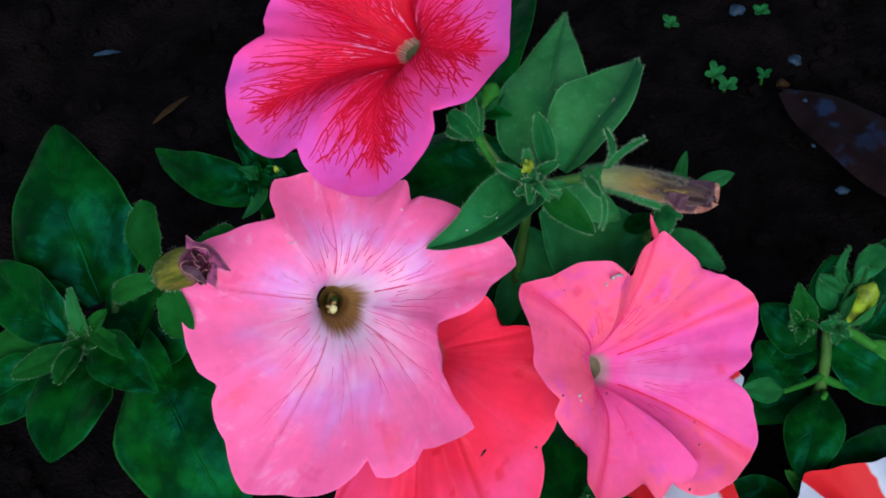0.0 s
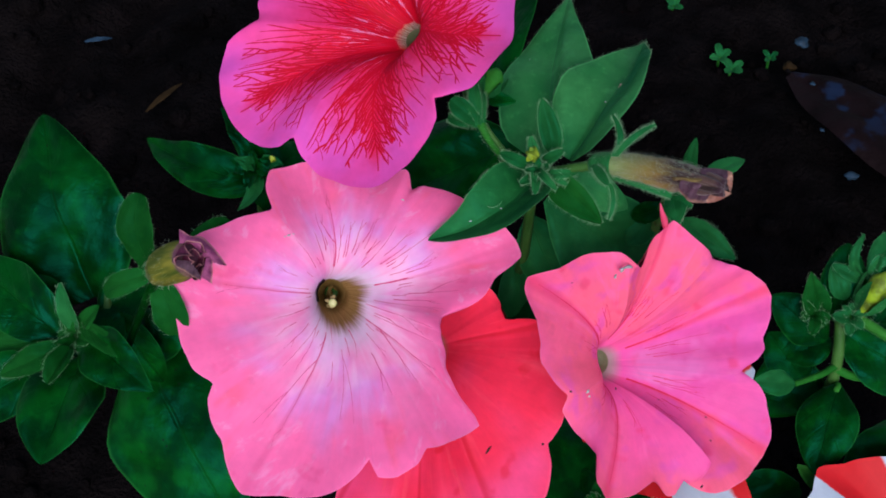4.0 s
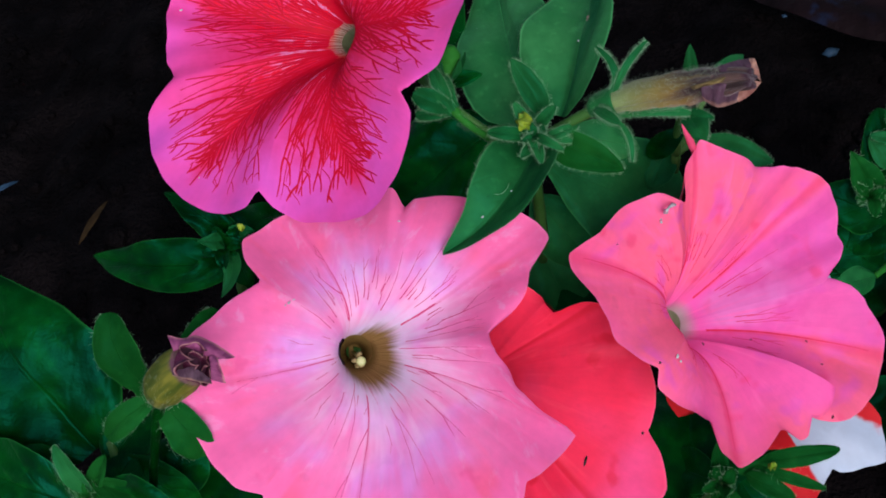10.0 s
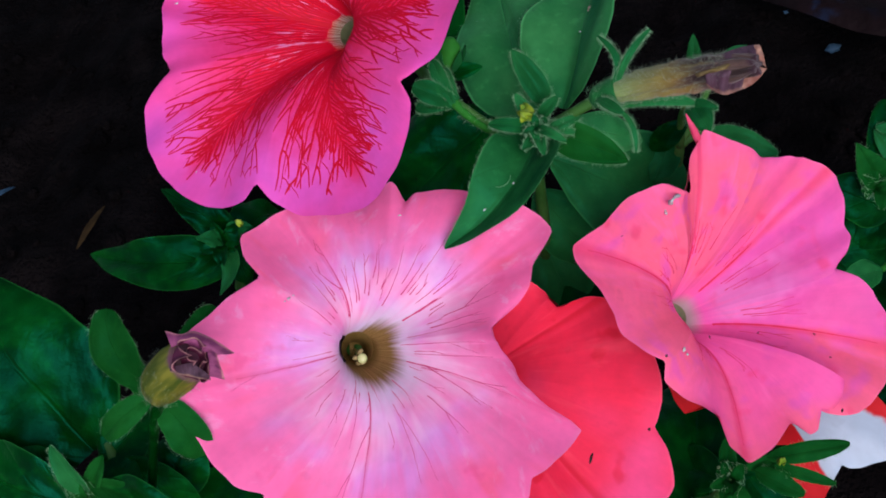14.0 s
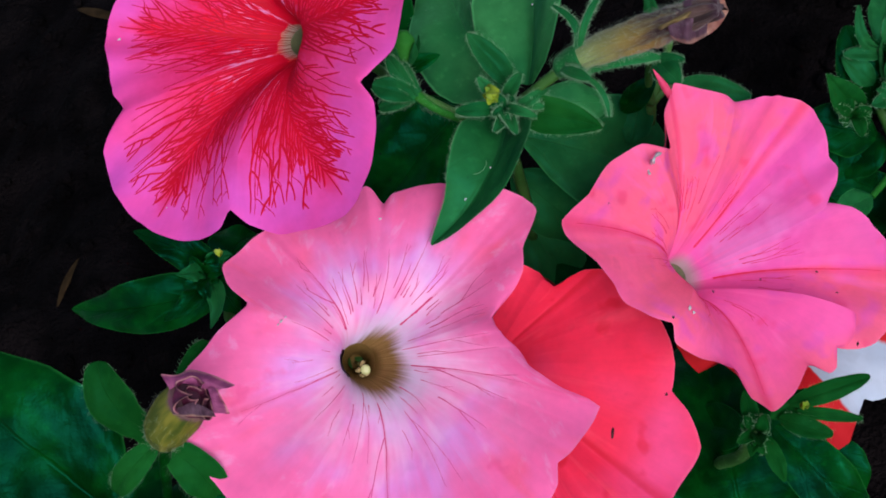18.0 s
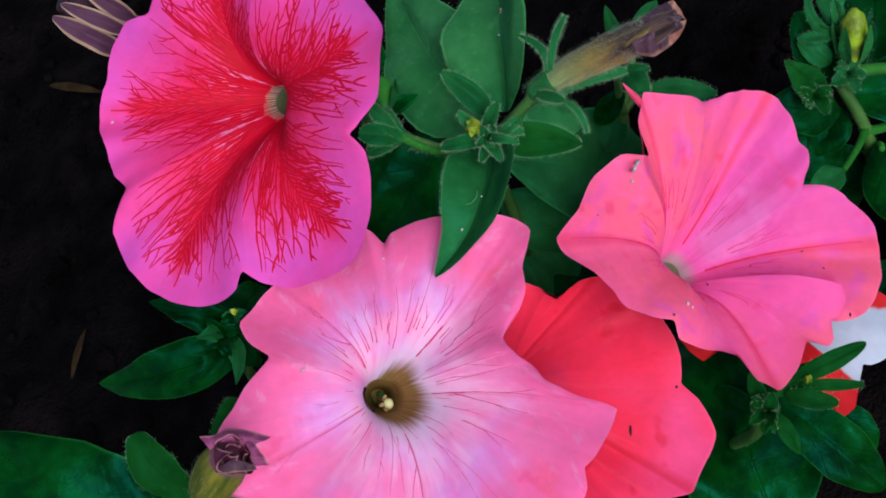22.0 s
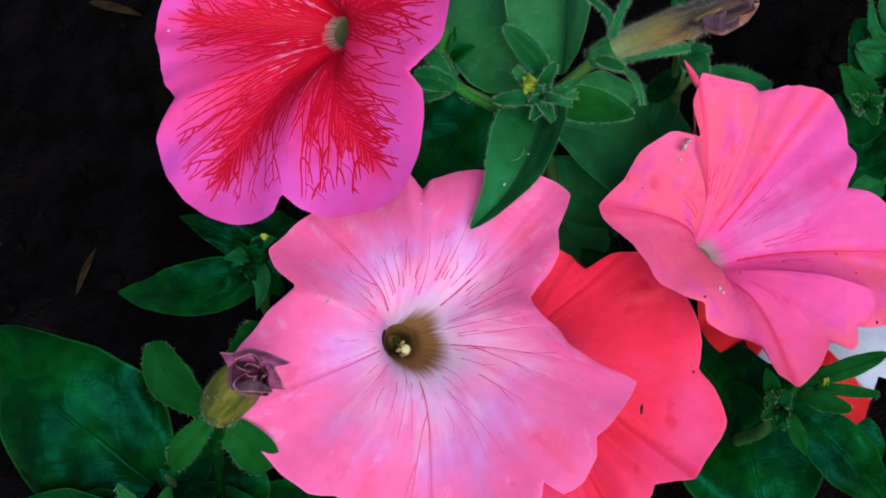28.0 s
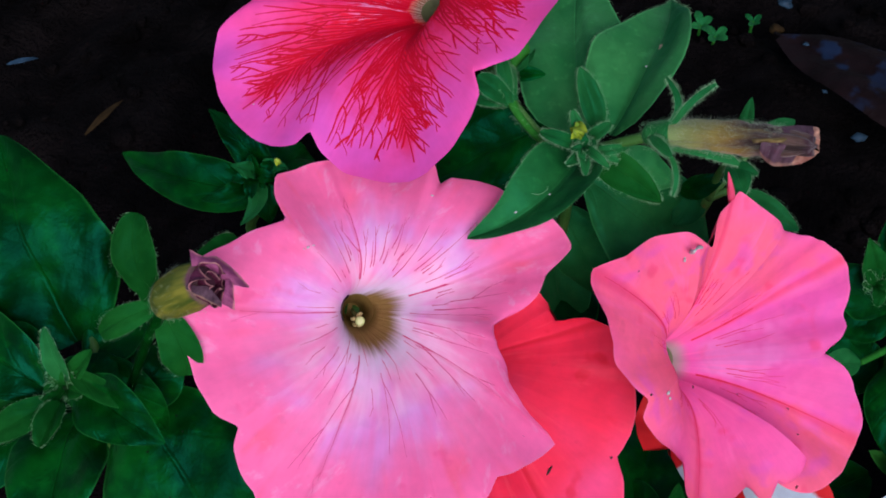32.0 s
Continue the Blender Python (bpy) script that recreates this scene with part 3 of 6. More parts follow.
def leaf_surface(base, tip, width, face, arch=0.12, fold=0.38, belly=0.45, wave=0.03, side=0.0, seed=0, ns=22, nw=13, blunt=0.72, foot=0.16, acute=0.0):
    """Grid of a leaf blade: a bent midrib, a rounded outline, a V fold and a wavy margin."""
    base, tip = np.array(base, float), np.array(tip, float)
    L = np.linalg.norm(tip - base)
    t = (tip - base) / L
    f = np.array(face, float)
    f = unit(f - t * (f @ t))
    b = np.cross(f, t)
    s = 1 - (1 - np.linspace(0, 1, ns)) ** 1.7
    bow = 4 * s * (1 - s)
    C = base + np.outer(s, tip - base) + np.outer(bow, f) * arch * L + np.outer(bow, b) * side * L
    T = unit(np.gradient(C, axis=0))
    Bv = unit(b - T * (T @ b)[:, None])
    N = np.cross(T, Bv)
    N *= np.sign((N @ f))[:, None]
    e = math.log(0.5) / math.log(belly)
    prof = np.sin(np.pi * s ** e) ** blunt * (1 - acute * s ** 3)
    prof = np.maximum(prof, foot * (1 - s) ** 3)
    prof[-1] = 0.015
    w = np.linspace(-1, 1, nw)
    hw = width / 2 * prof * (1 + 0.07 * np.array([noise.noise(Vector((a * 5.0, seed * 3.3, 1.7))) for a in s]))
    P = C[:, None] + Bv[:, None] * (hw[:, None] * w)[..., None]
    lift = fold * np.abs(w)[None] * hw[:, None] + wave * width * np.sin(s * 15 + seed)[:, None] * (np.abs(w) ** 2 * w)[None] * np.minimum(prof, 1)[:, None]
    lift = lift - width * 0.10 * (np.abs(w) ** 4)[None] * np.minimum(prof, 1)[:, None]
    lift = lift + width * 0.10 * np.array([[noise.noise(Vector((a * 3.1 + seed * 7.7, c * 1.6, 0.3))) for c in w] for a in s]) * prof[:, None]
    return P + N[:, None] * lift[..., None], N


def leaf(parent, base, tip, width, face=(0.1, -0.4, 0.9), material=None, label="", hair=0, name="leaf", seed=0, **shape):
    P, N = leaf_surface(base, tip, width, face, seed=seed, **shape)
    skin = np.tile(0.0003 * (1 - 0.8 * np.abs(np.linspace(-1, 1, P.shape[1])) ** 6), (P.shape[0], 1))
    ob = sheet(name, P, material or M_LEAF, parent, label, thick=skin)
    if hair:
        rng = np.random.default_rng(seed + 5)
        a = P.shape[0]
        hair = int(hair * 2.4)
        i = rng.integers(1, a - 2, hair)
        t = rng.uniform(0, 1, (hair, 1))
        s = rng.integers(0, 2, hair)
        edge = np.where(s == 1, P.shape[1] - 1, 0)
        roots = P[i, edge] * t + P[i + 1, edge] * (1 - t)
        out = unit(P[i, edge] - P[i, P.shape[1] // 2]) + N[i] * 0.4
        hair_tuft(roots, out, 0.0010, 0.000021, ob, seed + 9)
    return ob


def periodic(angles, values, x):
    """A smooth closed curve through (angle, value) pairs."""
    a = np.asarray(angles, float)
    v = np.asarray(values, float)
    a = np.concatenate([a - 360, a, a + 360])
    v = np.concatenate([v, v, v])
    d = np.diff(v) / np.diff(a)
    m = np.zeros(len(v))
    for i in range(1, len(v) - 1):
        if d[i - 1] * d[i] > 0:
            m[i] = 2 / (1 / d[i - 1] + 1 / d[i])
    i = np.clip(np.searchsorted(a, x, side='right') - 1, 0, len(a) - 2)
    h = a[i + 1] - a[i]
    t = (x - a[i]) / h
    return v[i] * (1 + 2 * t) * (1 - t) ** 2 + m[i] * h * t * (1 - t) ** 2 + v[i + 1] * t * t * (3 - 2 * t) + m[i + 1] * h * t * t * (t - 1)


def vein_ribbons(lines, surface, axis, parent, material, label):
    """Thin raised veins laid along lines of (degrees, share of the way to the rim, width) on a petal."""
    if not lines:
        return
    sizes = [len(q) for q in lines]
    flat = np.concatenate([np.array(q, float) for q in lines])
    g, x, w = flat[:, 0], np.clip(flat[:, 1], 0.005, 0.985), flat[:, 2]
    P = surface(g, x)
    N = unit(np.cross(surface(g, x + 0.012) - surface(g, x - 0.005), surface(g + 0.5, x) - surface(g - 0.5, x)))
    N = N * np.where(N @ axis < 0, -1.0, 1.0)[:, None]
    verts, faces, uvs = [], [], []
    at = 0
    for m in sizes:
        p, n = P[at:at + m], N[at:at + m]
        side = unit(np.cross(n, unit(np.gradient(p, axis=0)))) * w[at:at + m, None] * 0.5
        k = len(verts)
        for j in range(m):
            verts += [p[j] - side[j] + n[j] * 0.00003, p[j] + n[j] * (0.00007 + 0.06 * w[at + j]), p[j] + side[j] + n[j] * 0.00003]
            uvs += [(-1, x[at + j]), (0, x[at + j]), (1, x[at + j])]
        for j in range(m - 1):
            q = k + 3 * j
            faces += [(q, q + 1, q + 4, q + 3), (q + 1, q + 2, q + 5, q + 4)]
        at += m
    part("venation", verts, faces, material, parent, label, uvs, kind="stuff")


class Veins:
    """Veins that grow over the flat of one lobe along a shared field and stop where they meet another."""

    def __init__(self, rng, a, b, r0, rim, gap):
        self.rng, self.a, self.b, self.r0, self.rim, self.gap = rng, a, b, r0, rim, gap
        self.lines, self.taken = [], {}
        self.shift = Vector(rng.uniform(-9, 9, 3))

    def cell(self, p):
        return (int(math.floor(p[0] / self.gap)), int(math.floor(p[1] / self.gap)))

    def where(self, p, lo, hi):
        g = math.degrees(math.atan2(p[1], p[0])) % 360
        while g < (lo + hi) / 2 - 180:
            g += 360
        while g > (lo + hi) / 2 + 180:
            g -= 360
        return g, (np.hypot(*p) - self.r0) / (self.rim(g) - self.r0)

    def blocked(self, p, me):
        cx, cy = self.cell(p)
        for dx in (-1, 0, 1):
            for dy in (-1, 0, 1):
                for q, owner in self.taken.get((cx + dx, cy + dy), ()):
                    if owner not in me and math.hypot(q[0] - p[0], q[1] - p[1]) < self.gap:
                        return True
        return False

    def grow(self, p, slant, length, width, reach, tip, lo, hi, relax=0.10, splay=0.0, forks=0, wander=0.35, family=(), step=0.0006, course=None, fork_angle=0.4):
        """One vein from p; slant: its angle off the outward way (or off a fixed course), splay: an extra angle that dies away."""
        name = len(self.lines) + 1000 * len(family) + self.rng.random()
        me = (name, *family)
        line, mine, later = [], [], []
        n = max(5, int(length / step))
        marks = set(self.rng.integers(3, n, forks)) if forks else set()
        p = np.array(p, float)
        for j in range(n):
            g, x = self.where(p, lo, hi)
            if x > reach or g < lo or g > hi:
                break
            if j > n * 0.30 and self.blocked(p, me):
                line.append((g, x, width * 0.5))
                break
            thick = 1.0 + 0.55 * noise.noise(Vector((p[0] * 1300, p[1] * 1300, 7)) + self.shift)
            line.append((g, x, (tip + (width - tip) * (1 - j / n) ** 1.05) * thick))
            mine.append(p.copy())
            wob = noise.noise(Vector((p[0] * 420, p[1] * 420, 0)) + self.shift) + 0.5 * noise.noise(Vector((p[0] * 800, p[1] * 800, 3)) + self.shift)
            way_out = math.atan2(p[1], p[0])
            if course is not None:
                way_out += 0.80 * ((course - way_out + math.pi) % (2 * math.pi) - math.pi)
            heading = way_out + slant * (1 - 0.65 * j / n) + splay * math.exp(-j * relax) + wander * wob
            if j in marks:
                later.append((p.copy(), j, 1 if self.rng.random() < 0.5 else -1))
            p = p + step * np.array((math.cos(heading), math.sin(heading)))
        if len(line) > 3:
            line[-1] = (line[-1][0], line[-1][1], min(line[-1][2], tip * 1.2))
            self.lines.append(line)
            for q in mine:
                self.taken.setdefault(self.cell(q), []).append(((q[0], q[1]), name))
            for q, j, way in later:
                self.grow(q, slant, length * (1 - j / n) * self.rng.uniform(0.7, 1.1), width * (1 - 0.55 * j / n), reach, tip, lo, hi, relax, way * fork_angle * self.rng.uniform(0.8, 1.2), max(0, forks - 1), wander, (name,), step, course, fork_angle)


def polar(g, r):
    return (math.cos(math.radians(g)) * r, math.sin(math.radians(g)) * r)


def veins_net(rng, a, rib, b, r0, rim):
    """A dense net: parallel side veins leave the midrib, others run out of the throat, with short links."""
    net = Veins(rng, a, b, r0, rim, 0.00034)
    L = rim(rib) - r0
    for side in (-1, 1):
        edge = b if side > 0 else a
        lo, hi = min(rib, edge) - 0.01, max(rib, edge) + 0.01
        m = int(L / 0.0020)
        for q in range(m):
            x = 0.10 + 0.70 * (q + rng.uniform(-0.2, 0.2)) / m
            length = L * 0.86 * (1 - 0.90 * x ** 1.3) * rng.uniform(0.75, 1.15)
            net.grow(polar(rib, r0 + L * x), 0.0, length, rng.uniform(0.00052, 0.00080), rng.uniform(0.82, 0.93), 0.00013, lo, hi, forks=3, wander=0.26, relax=0.20, course=math.radians(rib) + side * 0.60, fork_angle=0.75)
        for q in range(9):
            g = rib + (edge - rib) * (0.16 + 0.82 * (q + rng.uniform(-0.2, 0.2)) / 9)
            net.grow(polar(g, r0 * 1.3), 0.0, (rim(g) - r0) * rng.uniform(0.62, 0.90), rng.uniform(0.00042, 0.0006), rng.uniform(0.80, 0.90), 0.00013, lo, hi, forks=3, wander=0.26, relax=0.20, fork_angle=0.7)
    net.lines.append([(rib + 0.7 * math.sin(9 * x), x, 0.0015 * (1 - x) ** 1.3 + 0.00022) for x in np.linspace(0.04, 0.93, 30)])
    return net.lines


def veins_fan(rng, a, rib, b, r0, rim):
    """Fine veins that fan out of the throat and die away half way to the rim."""
    net = Veins(rng, a, b, r0, rim, 0.00035)
    L = rim(rib) - r0
    bold = rib % 360 < 140
    n = 15 if bold else 8
    for q in range(n):
        g = a + (b - a) * (0.06 + 0.88 * (q + rng.uniform(-0.35, 0.35)) / (n - 1))
        start = rng.choice((0.16, 0.22, 0.28, 0.34) if bold else (0.11, 0.15, 0.2, 0.3)) * rng.uniform(0.9, 1.1)
        reach = rng.choice((0.10, 0.18, 0.26, 0.36) if bold else (0.05, 0.10, 0.18, 0.32)) * rng.uniform(0.8, 1.2)
        thick = rng.uniform(0.00013, 0.00026) if bold else rng.uniform(0.00009, 0.00020)
        net.grow(polar(g, r0 + (rim(g) - r0) * start), rng.normal(0, 0.06), L * reach, thick, 0.76, 0.00006, a, b, forks=int(rng.integers(0, 2)), wander=0.15)
    net.grow(polar(rib, r0 + L * 0.14), 0.0, L * 0.62, 0.00034 if bold else 0.00022, 0.8, 0.00007, a, b, forks=2, wander=0.1)
    return net.lines


def veins_few(rng, a, rib, b, r0, rim):
    """A few short veins near the throat and a thin midrib."""
    net = Veins(rng, a, b, r0, rim, 0.0003)
    L = rim(rib) - r0
    for q in range(8):
        g = a + (b - a) * rng.uniform(0.08, 0.92)
        net.grow(polar(g, r0 + (rim(g) - r0) * rng.uniform(0.16, 0.34)), 0.0, L * rng.uniform(0.10, 0.28), rng.uniform(0.00012, 0.00022), 0.62, 0.00006, a, b, forks=1, wander=0.2)
    net.grow(polar(rib, r0 + L * 0.10), 0.0, L * 0.88, 0.00055, 0.95, 0.00016, a, b, wander=0.05)
    return net.lines


def flower(label, centre, axis, right, rim, notches, ribs, material, throat_mat, r0=0.005, depth=0.010, flare=0.007,
           fold=0.0018, ruffle=0.0006, crease=0.0012, droop=0.0, lifts=(0, 0, 0, 0, 0), tube_len=0.020, seed=1, lean=(0.0, 0.0), bend=0.9, mark=0.0, cone=0.0, over=(), stig=(0.05, -0.1), pedicel=None, lobe_label="", sepals=True, veins=None, stigma_at=None):
    """A petunia: five joined lobes round a funnel, the tube, and what stands in it.
    rim: (degrees, millimetres) of the outline; notches and ribs: where lobes meet and where their midribs run."""
    root = thing("petunia_flower", label, "flower", "petunia flowers")
    C = np.array(centre, float)
    A = unit(axis)
    E1 = unit(np.array(right, float) - A * (np.array(right, float) @ A))
    E2 = np.cross(A, E1)
    LEAN = E1 * lean[0] + E2 * lean[1]
    ra, rv = [p[0] for p in rim], [p[1] / 1000 for p in rim]
    ring_a = [a - 360 for a in ra] + ra + [a + 360 for a in ra]
    ring_v = rv * 3
    nt = list(notches) + [notches[0] + 360]
    rb = [r if r > nt[i] else r + 360 for i, r in enumerate(ribs)]
    lift_a = [(nt[i] + nt[i + 1]) / 2 % 360 for i in range(5)]
    order = np.argsort(lift_a)
    la, lv = np.array(lift_a)[order], np.array(lifts, float)[order]

    def lobe_coord(th, i):
        a, r, b = nt[i], rb[i], nt[i + 1]
        return np.where(th < r, -0.5 * (r - th) / (r - a), 0.5 * (th - r) / (b - r))

    def surf(th, x, u):
        """Point of the corolla at angle th (degrees) and share x of the way to the rim."""
        rad = np.radians(th)
        R = 0.2 * periodic(ra, rv, th % 360) + 0.8 * np.interp(th % 360, ring_a, ring_v) + 0.00008 * np.sin(rad * 37 + seed) + 0.00012 * np.sin(rad * 23 + 2.0 * seed)
        even = sum(periodic(ra, rv, (th + o) % 360) for o in (-24, -16, -8, 0, 8, 16, 24)) / 7
        rho = r0 + (even - r0) * x + (R - even) * x ** 6
        h = -depth * np.exp(-(rho - r0) / flare) - cone * (1 - x)
        calm = 1 - 0.75 * x ** 6
        h = h + fold * np.cos(2 * np.pi * u) * x ** 1.2 * -calm
        h = h + crease * (np.sqrt(u * u + 0.00025) * 2 - 0.6) * np.sin(np.pi * np.clip(x, 0, 1) ** 1.2) ** 0.7
        h = h + ruffle * x ** 3 * (np.sin(rad * 11 + seed) + 0.7 * np.sin(rad * 17 + 2.3 * seed))
        h = h - droop * x ** 2.5 + periodic(la, lv, th % 360) * x ** 1.5
        wob = np.array([noise.noise(Vector((math.cos(a) * 1.7 * xx + seed, math.sin(a) * 1.7 * xx, seed * 1.3))) for a, xx in zip(np.ravel(rad), np.ravel(x * np.ones_like(rad)))]).reshape(np.shape(rad * x))
        h = h + 0.0024 * wob * x * calm
        slant = (0.8 * np.exp(-(rho - r0) / (flare * bend)) * (1 - x ** 4) + 0.2 * (1 - x))[..., None] * LEAN
        return C + slant + A * h[..., None] + (E1 * np.cos(rad)[..., None] + E2 * np.sin(rad)[..., None]) * rho[..., None]

    lap = dict((n, (d, r)) for n, d, r in over)

    def lobe_points(i, TH, X):
        """Points of lobe i; a lobe may lap over its neighbour."""
        P = surf(TH, X, lobe_coord(TH, i))
        extra, rise = lap.get(i, (0.0, 0.0))
        if extra:
            past = TH - nt[i + 1] if extra > 0 else nt[i] - TH
            beyond = np.clip(past / abs(extra), 0, 1)
            span = np.clip((past + 22) / (22 + abs(extra)), 0, 1)
            pull = (1 - 0.22 * beyond ** 1.5 * X ** 2)[..., None]
            P = C + (P - C) * pull + A * (rise * span ** 2 * np.clip(X * 2.2, 0, 1) ** 1.5 * (1 - 0.4 * X))[..., None]
        return P

    nu, nx = 61, 36
    for i in range(5):
        extra = lap.get(i, (0.0, 0.0))[0]
        th = np.linspace(nt[i] + min(extra, 0), nt[i + 1] + max(extra, 0), nu)
        xs = np.linspace(0, 1, nx) ** 1.15
        TH, X = np.meshgrid(th, xs, indexing='ij')
        U = lobe_coord(TH, i)
        P = lobe_points(i, TH, X)
        e = 0.6
        # normals from the closed surface, so that lobes shade as one corolla
        nxt = np.where(TH + e > nt[i + 1], 0.5 - 0 * U, lobe_coord(np.minimum(TH + e, nt[i + 1]), i))
        prv = np.where(TH - e < nt[i], 0.5 + 0 * U, lobe_coord(np.maximum(TH - e, nt[i]), i))
        dT = surf(TH + e, X, nxt) - surf(TH - e, X, prv)
        dX = surf(TH, np.minimum(X + 0.02, 1.0), U) - surf(TH, np.maximum(X - 0.02, 0.0), U)
        N = unit(np.cross(dX, dT))
        if extra:
            N = unit(np.cross(np.gradient(P, axis=1), np.gradient(P, axis=0)))
        N = N * np.sign((N @ A))[..., None]
        # throat markings sit deeper on the side that overhangs
        side = 0.5 + 0.5 * np.cos(np.radians(TH) - math.atan2(lean[1], lean[0]) + 0.6)
        V = np.clip(X + mark * side ** 2 * (1 - X) ** 3, 0, 1)
        skin = 0.0003 * (1 - 0.86 * X ** 8)
        petal = sheet("petal", P[::-1], material[i] if isinstance(material, tuple) else material, root, lobe_label, thick=skin[::-1], UV=np.stack([U, V], -1)[::-1], normals=N[::-1])
        if veins:
            grow, vein_material, vein_label = veins
            lines = grow(np.random.default_rng(seed * 10 + i), nt[i], rb[i], nt[i + 1], r0, lambda g: float(periodic(ra, rv, g % 360)))
            vein_ribbons(lines, lambda g, x: lobe_points(i, g, x), A, petal, vein_material, vein_label)
    # tube, running on in the way the funnel leans
    deep = C - A * (depth + cone) + LEAN
    run = unit(-A * 0.016 + LEAN * 0.3)
    a = np.linspace(0, 2 * np.pi, 30, endpoint=False)
    prof = [(q, 0.48 + 0.52 * (1 - q) ** 1.6) for q in np.linspace(0, 1, 22)]
    P = np.array([[deep + run * tube_len * s + (E1 * math.cos(q) + E2 * math.sin(q)) * r0 * k for q in a] for s, k in prof])
    n, m = len(prof), len(a)
    faces = [(i * m + j, i * m + (j + 1) % m, (i + 1) * m + (j + 1) % m, (i + 1) * m + j) for i in range(n - 1) for j in range(m)]
    axis_pts = np.array([deep + run * tube_len * s for s, _ in prof])[:, None]
    outer = axis_pts + (P - axis_pts) * 1.06
    end = deep + run * tube_len
    verts = list(P.reshape(-1, 3)) + list(outer.reshape(-1, 3)) + [end]
    faces += [tuple(n * m + t for t in reversed(q)) for q in faces]
    faces += [((n - 1) * m + j, (n - 1) * m + (j + 1) % m, 2 * n * m) for j in range(m)]
    part("throat", verts, faces, throat_mat, root, "", [(0, 0)] * len(verts))
    # stigma and anthers
    st = np.array(stigma_at) if stigma_at else deep + run * tube_len * 0.25 + E1 * r0 * stig[0] + E2 * r0 * stig[1]
    tube("style", [deep + run * tube_len * 0.98, st], [0.0004, 0.0004], M_STIGMA, root, n=4, seg=8)
    tube("stigma", [st - A * 0.0004, st, st + A * 0.0005, st + A * 0.0007], [0.0006, 0.0011, 0.0010, 0.0003], M_STIGMA, root, n=8, seg=14)
    rng = np.random.default_rng(seed)
    for q in range(4):
        g = math.radians(120 + 55 * q + rng.uniform(-15, 15))
        p = (st + run * tube_len * rng.uniform(0.03, 0.12) if stigma_at else deep + run * tube_len * rng.uniform(0.30, 0.42)) + (E1 * math.cos(g) + E2 * math.sin(g)) * r0 * rng.uniform(0.28, 0.42)
        d = unit(rng.normal(0, 1, 3)) * 0.0007
        tube("anther", [p - d, p, p + d], [0.0003, 0.0006, 0.0003], M_ANTHER, root, n=6, seg=8)
    # calyx and stalk behind the tube
    tube("calyx", [end + run * 0.0002, end + run * 0.001, end + run * 0.003], [r0 * 0.56, r0 * 0.58, r0 * 0.3], M_STEM, root, n=8, seg=12)
    if sepals:
        for q in range(5):
            g = 2 * math.pi * q / 5 + 0.3
            rd = E1 * math.cos(g) + E2 * math.sin(g)
            leaf(root, end + rd * r0 * 0.62 - A * 0.001, end + rd * r0 * 1.9 + A * 0.006, 0.0035, rd, M_LEAF, arch=-0.05, name="sepal", seed=q, ns=10, nw=5)
    if pedicel:
        tube("pedicel", [end, *pedicel], [0.0012, 0.0010, 0.0011], M_STEM, root, n=16, seg=9)
    return root


def sprout(parent, centre, face, count, size, seed, material=None, hair=0, name="leaf", label="", spread=0.75):
    """Young curled leaves crowded round a shoot tip."""
    rng = np.random.default_rng(seed)
    f = unit(face)
    a = unit(np.cross(f, (0.9, 0.1, 0.2)))
    b = np.cross(f, a)
    for i in range(count):
        g = 2 * math.pi * (i * 0.618)
        rd = a * math.cos(g) + b * math.sin(g)
        l = size * rng.uniform(0.55, 1.1)
        base = np.array(centre) + rd * size * 0.08
        tip = base + rd * l * spread + f * l * (rng.uniform(0.1, 0.6) + 0.75 - spread)
        leaf(parent, base, tip, l * rng.uniform(0.38, 0.58), unit(f - 0.2 * rd), material or M_LEAF, arch=rng.uniform(0.15, 0.45), fold=rng.uniform(0.3, 0.7), side=rng.uniform(-0.15, 0.15), wave=0.06, seed=seed * 13 + i, ns=14, nw=9, hair=hair * 2, belly=0.52, blunt=0.55, foot=0.4, name=name, label=label)


def bud(parent, base, tip, radius, material, label="", seed=0):
    base, tip = np.array(base, float), np.array(tip, float)
    mid = (base + tip) / 2
    ob = tube("bud", [base, base * 0.65 + tip * 0.35, mid * 0.5 + tip * 0.5, tip], [radius * 0.6, radius, radius * 0.95, radius * 0.25], material, parent, label, n=14, seg=12, ruffle=radius * 0.25)
    d = unit(tip - base)
    a = unit(np.cross(d, (0.2, 0.9, 0.3)))
    b = np.cross(d, a)
    L = np.linalg.norm(tip - base)
    for q in range(5):
        g = 2 * math.pi * q / 5 + seed
        rd = a * math.cos(g) + b * math.sin(g)
        leaf(ob, base + rd * radius * 0.6, base + d * L * 0.8 + rd * radius * 1.5, radius * 1.0, rd, M_LEAF, arch=0.06, name="sepal", seed=q + seed, ns=10, nw=5)
    return ob


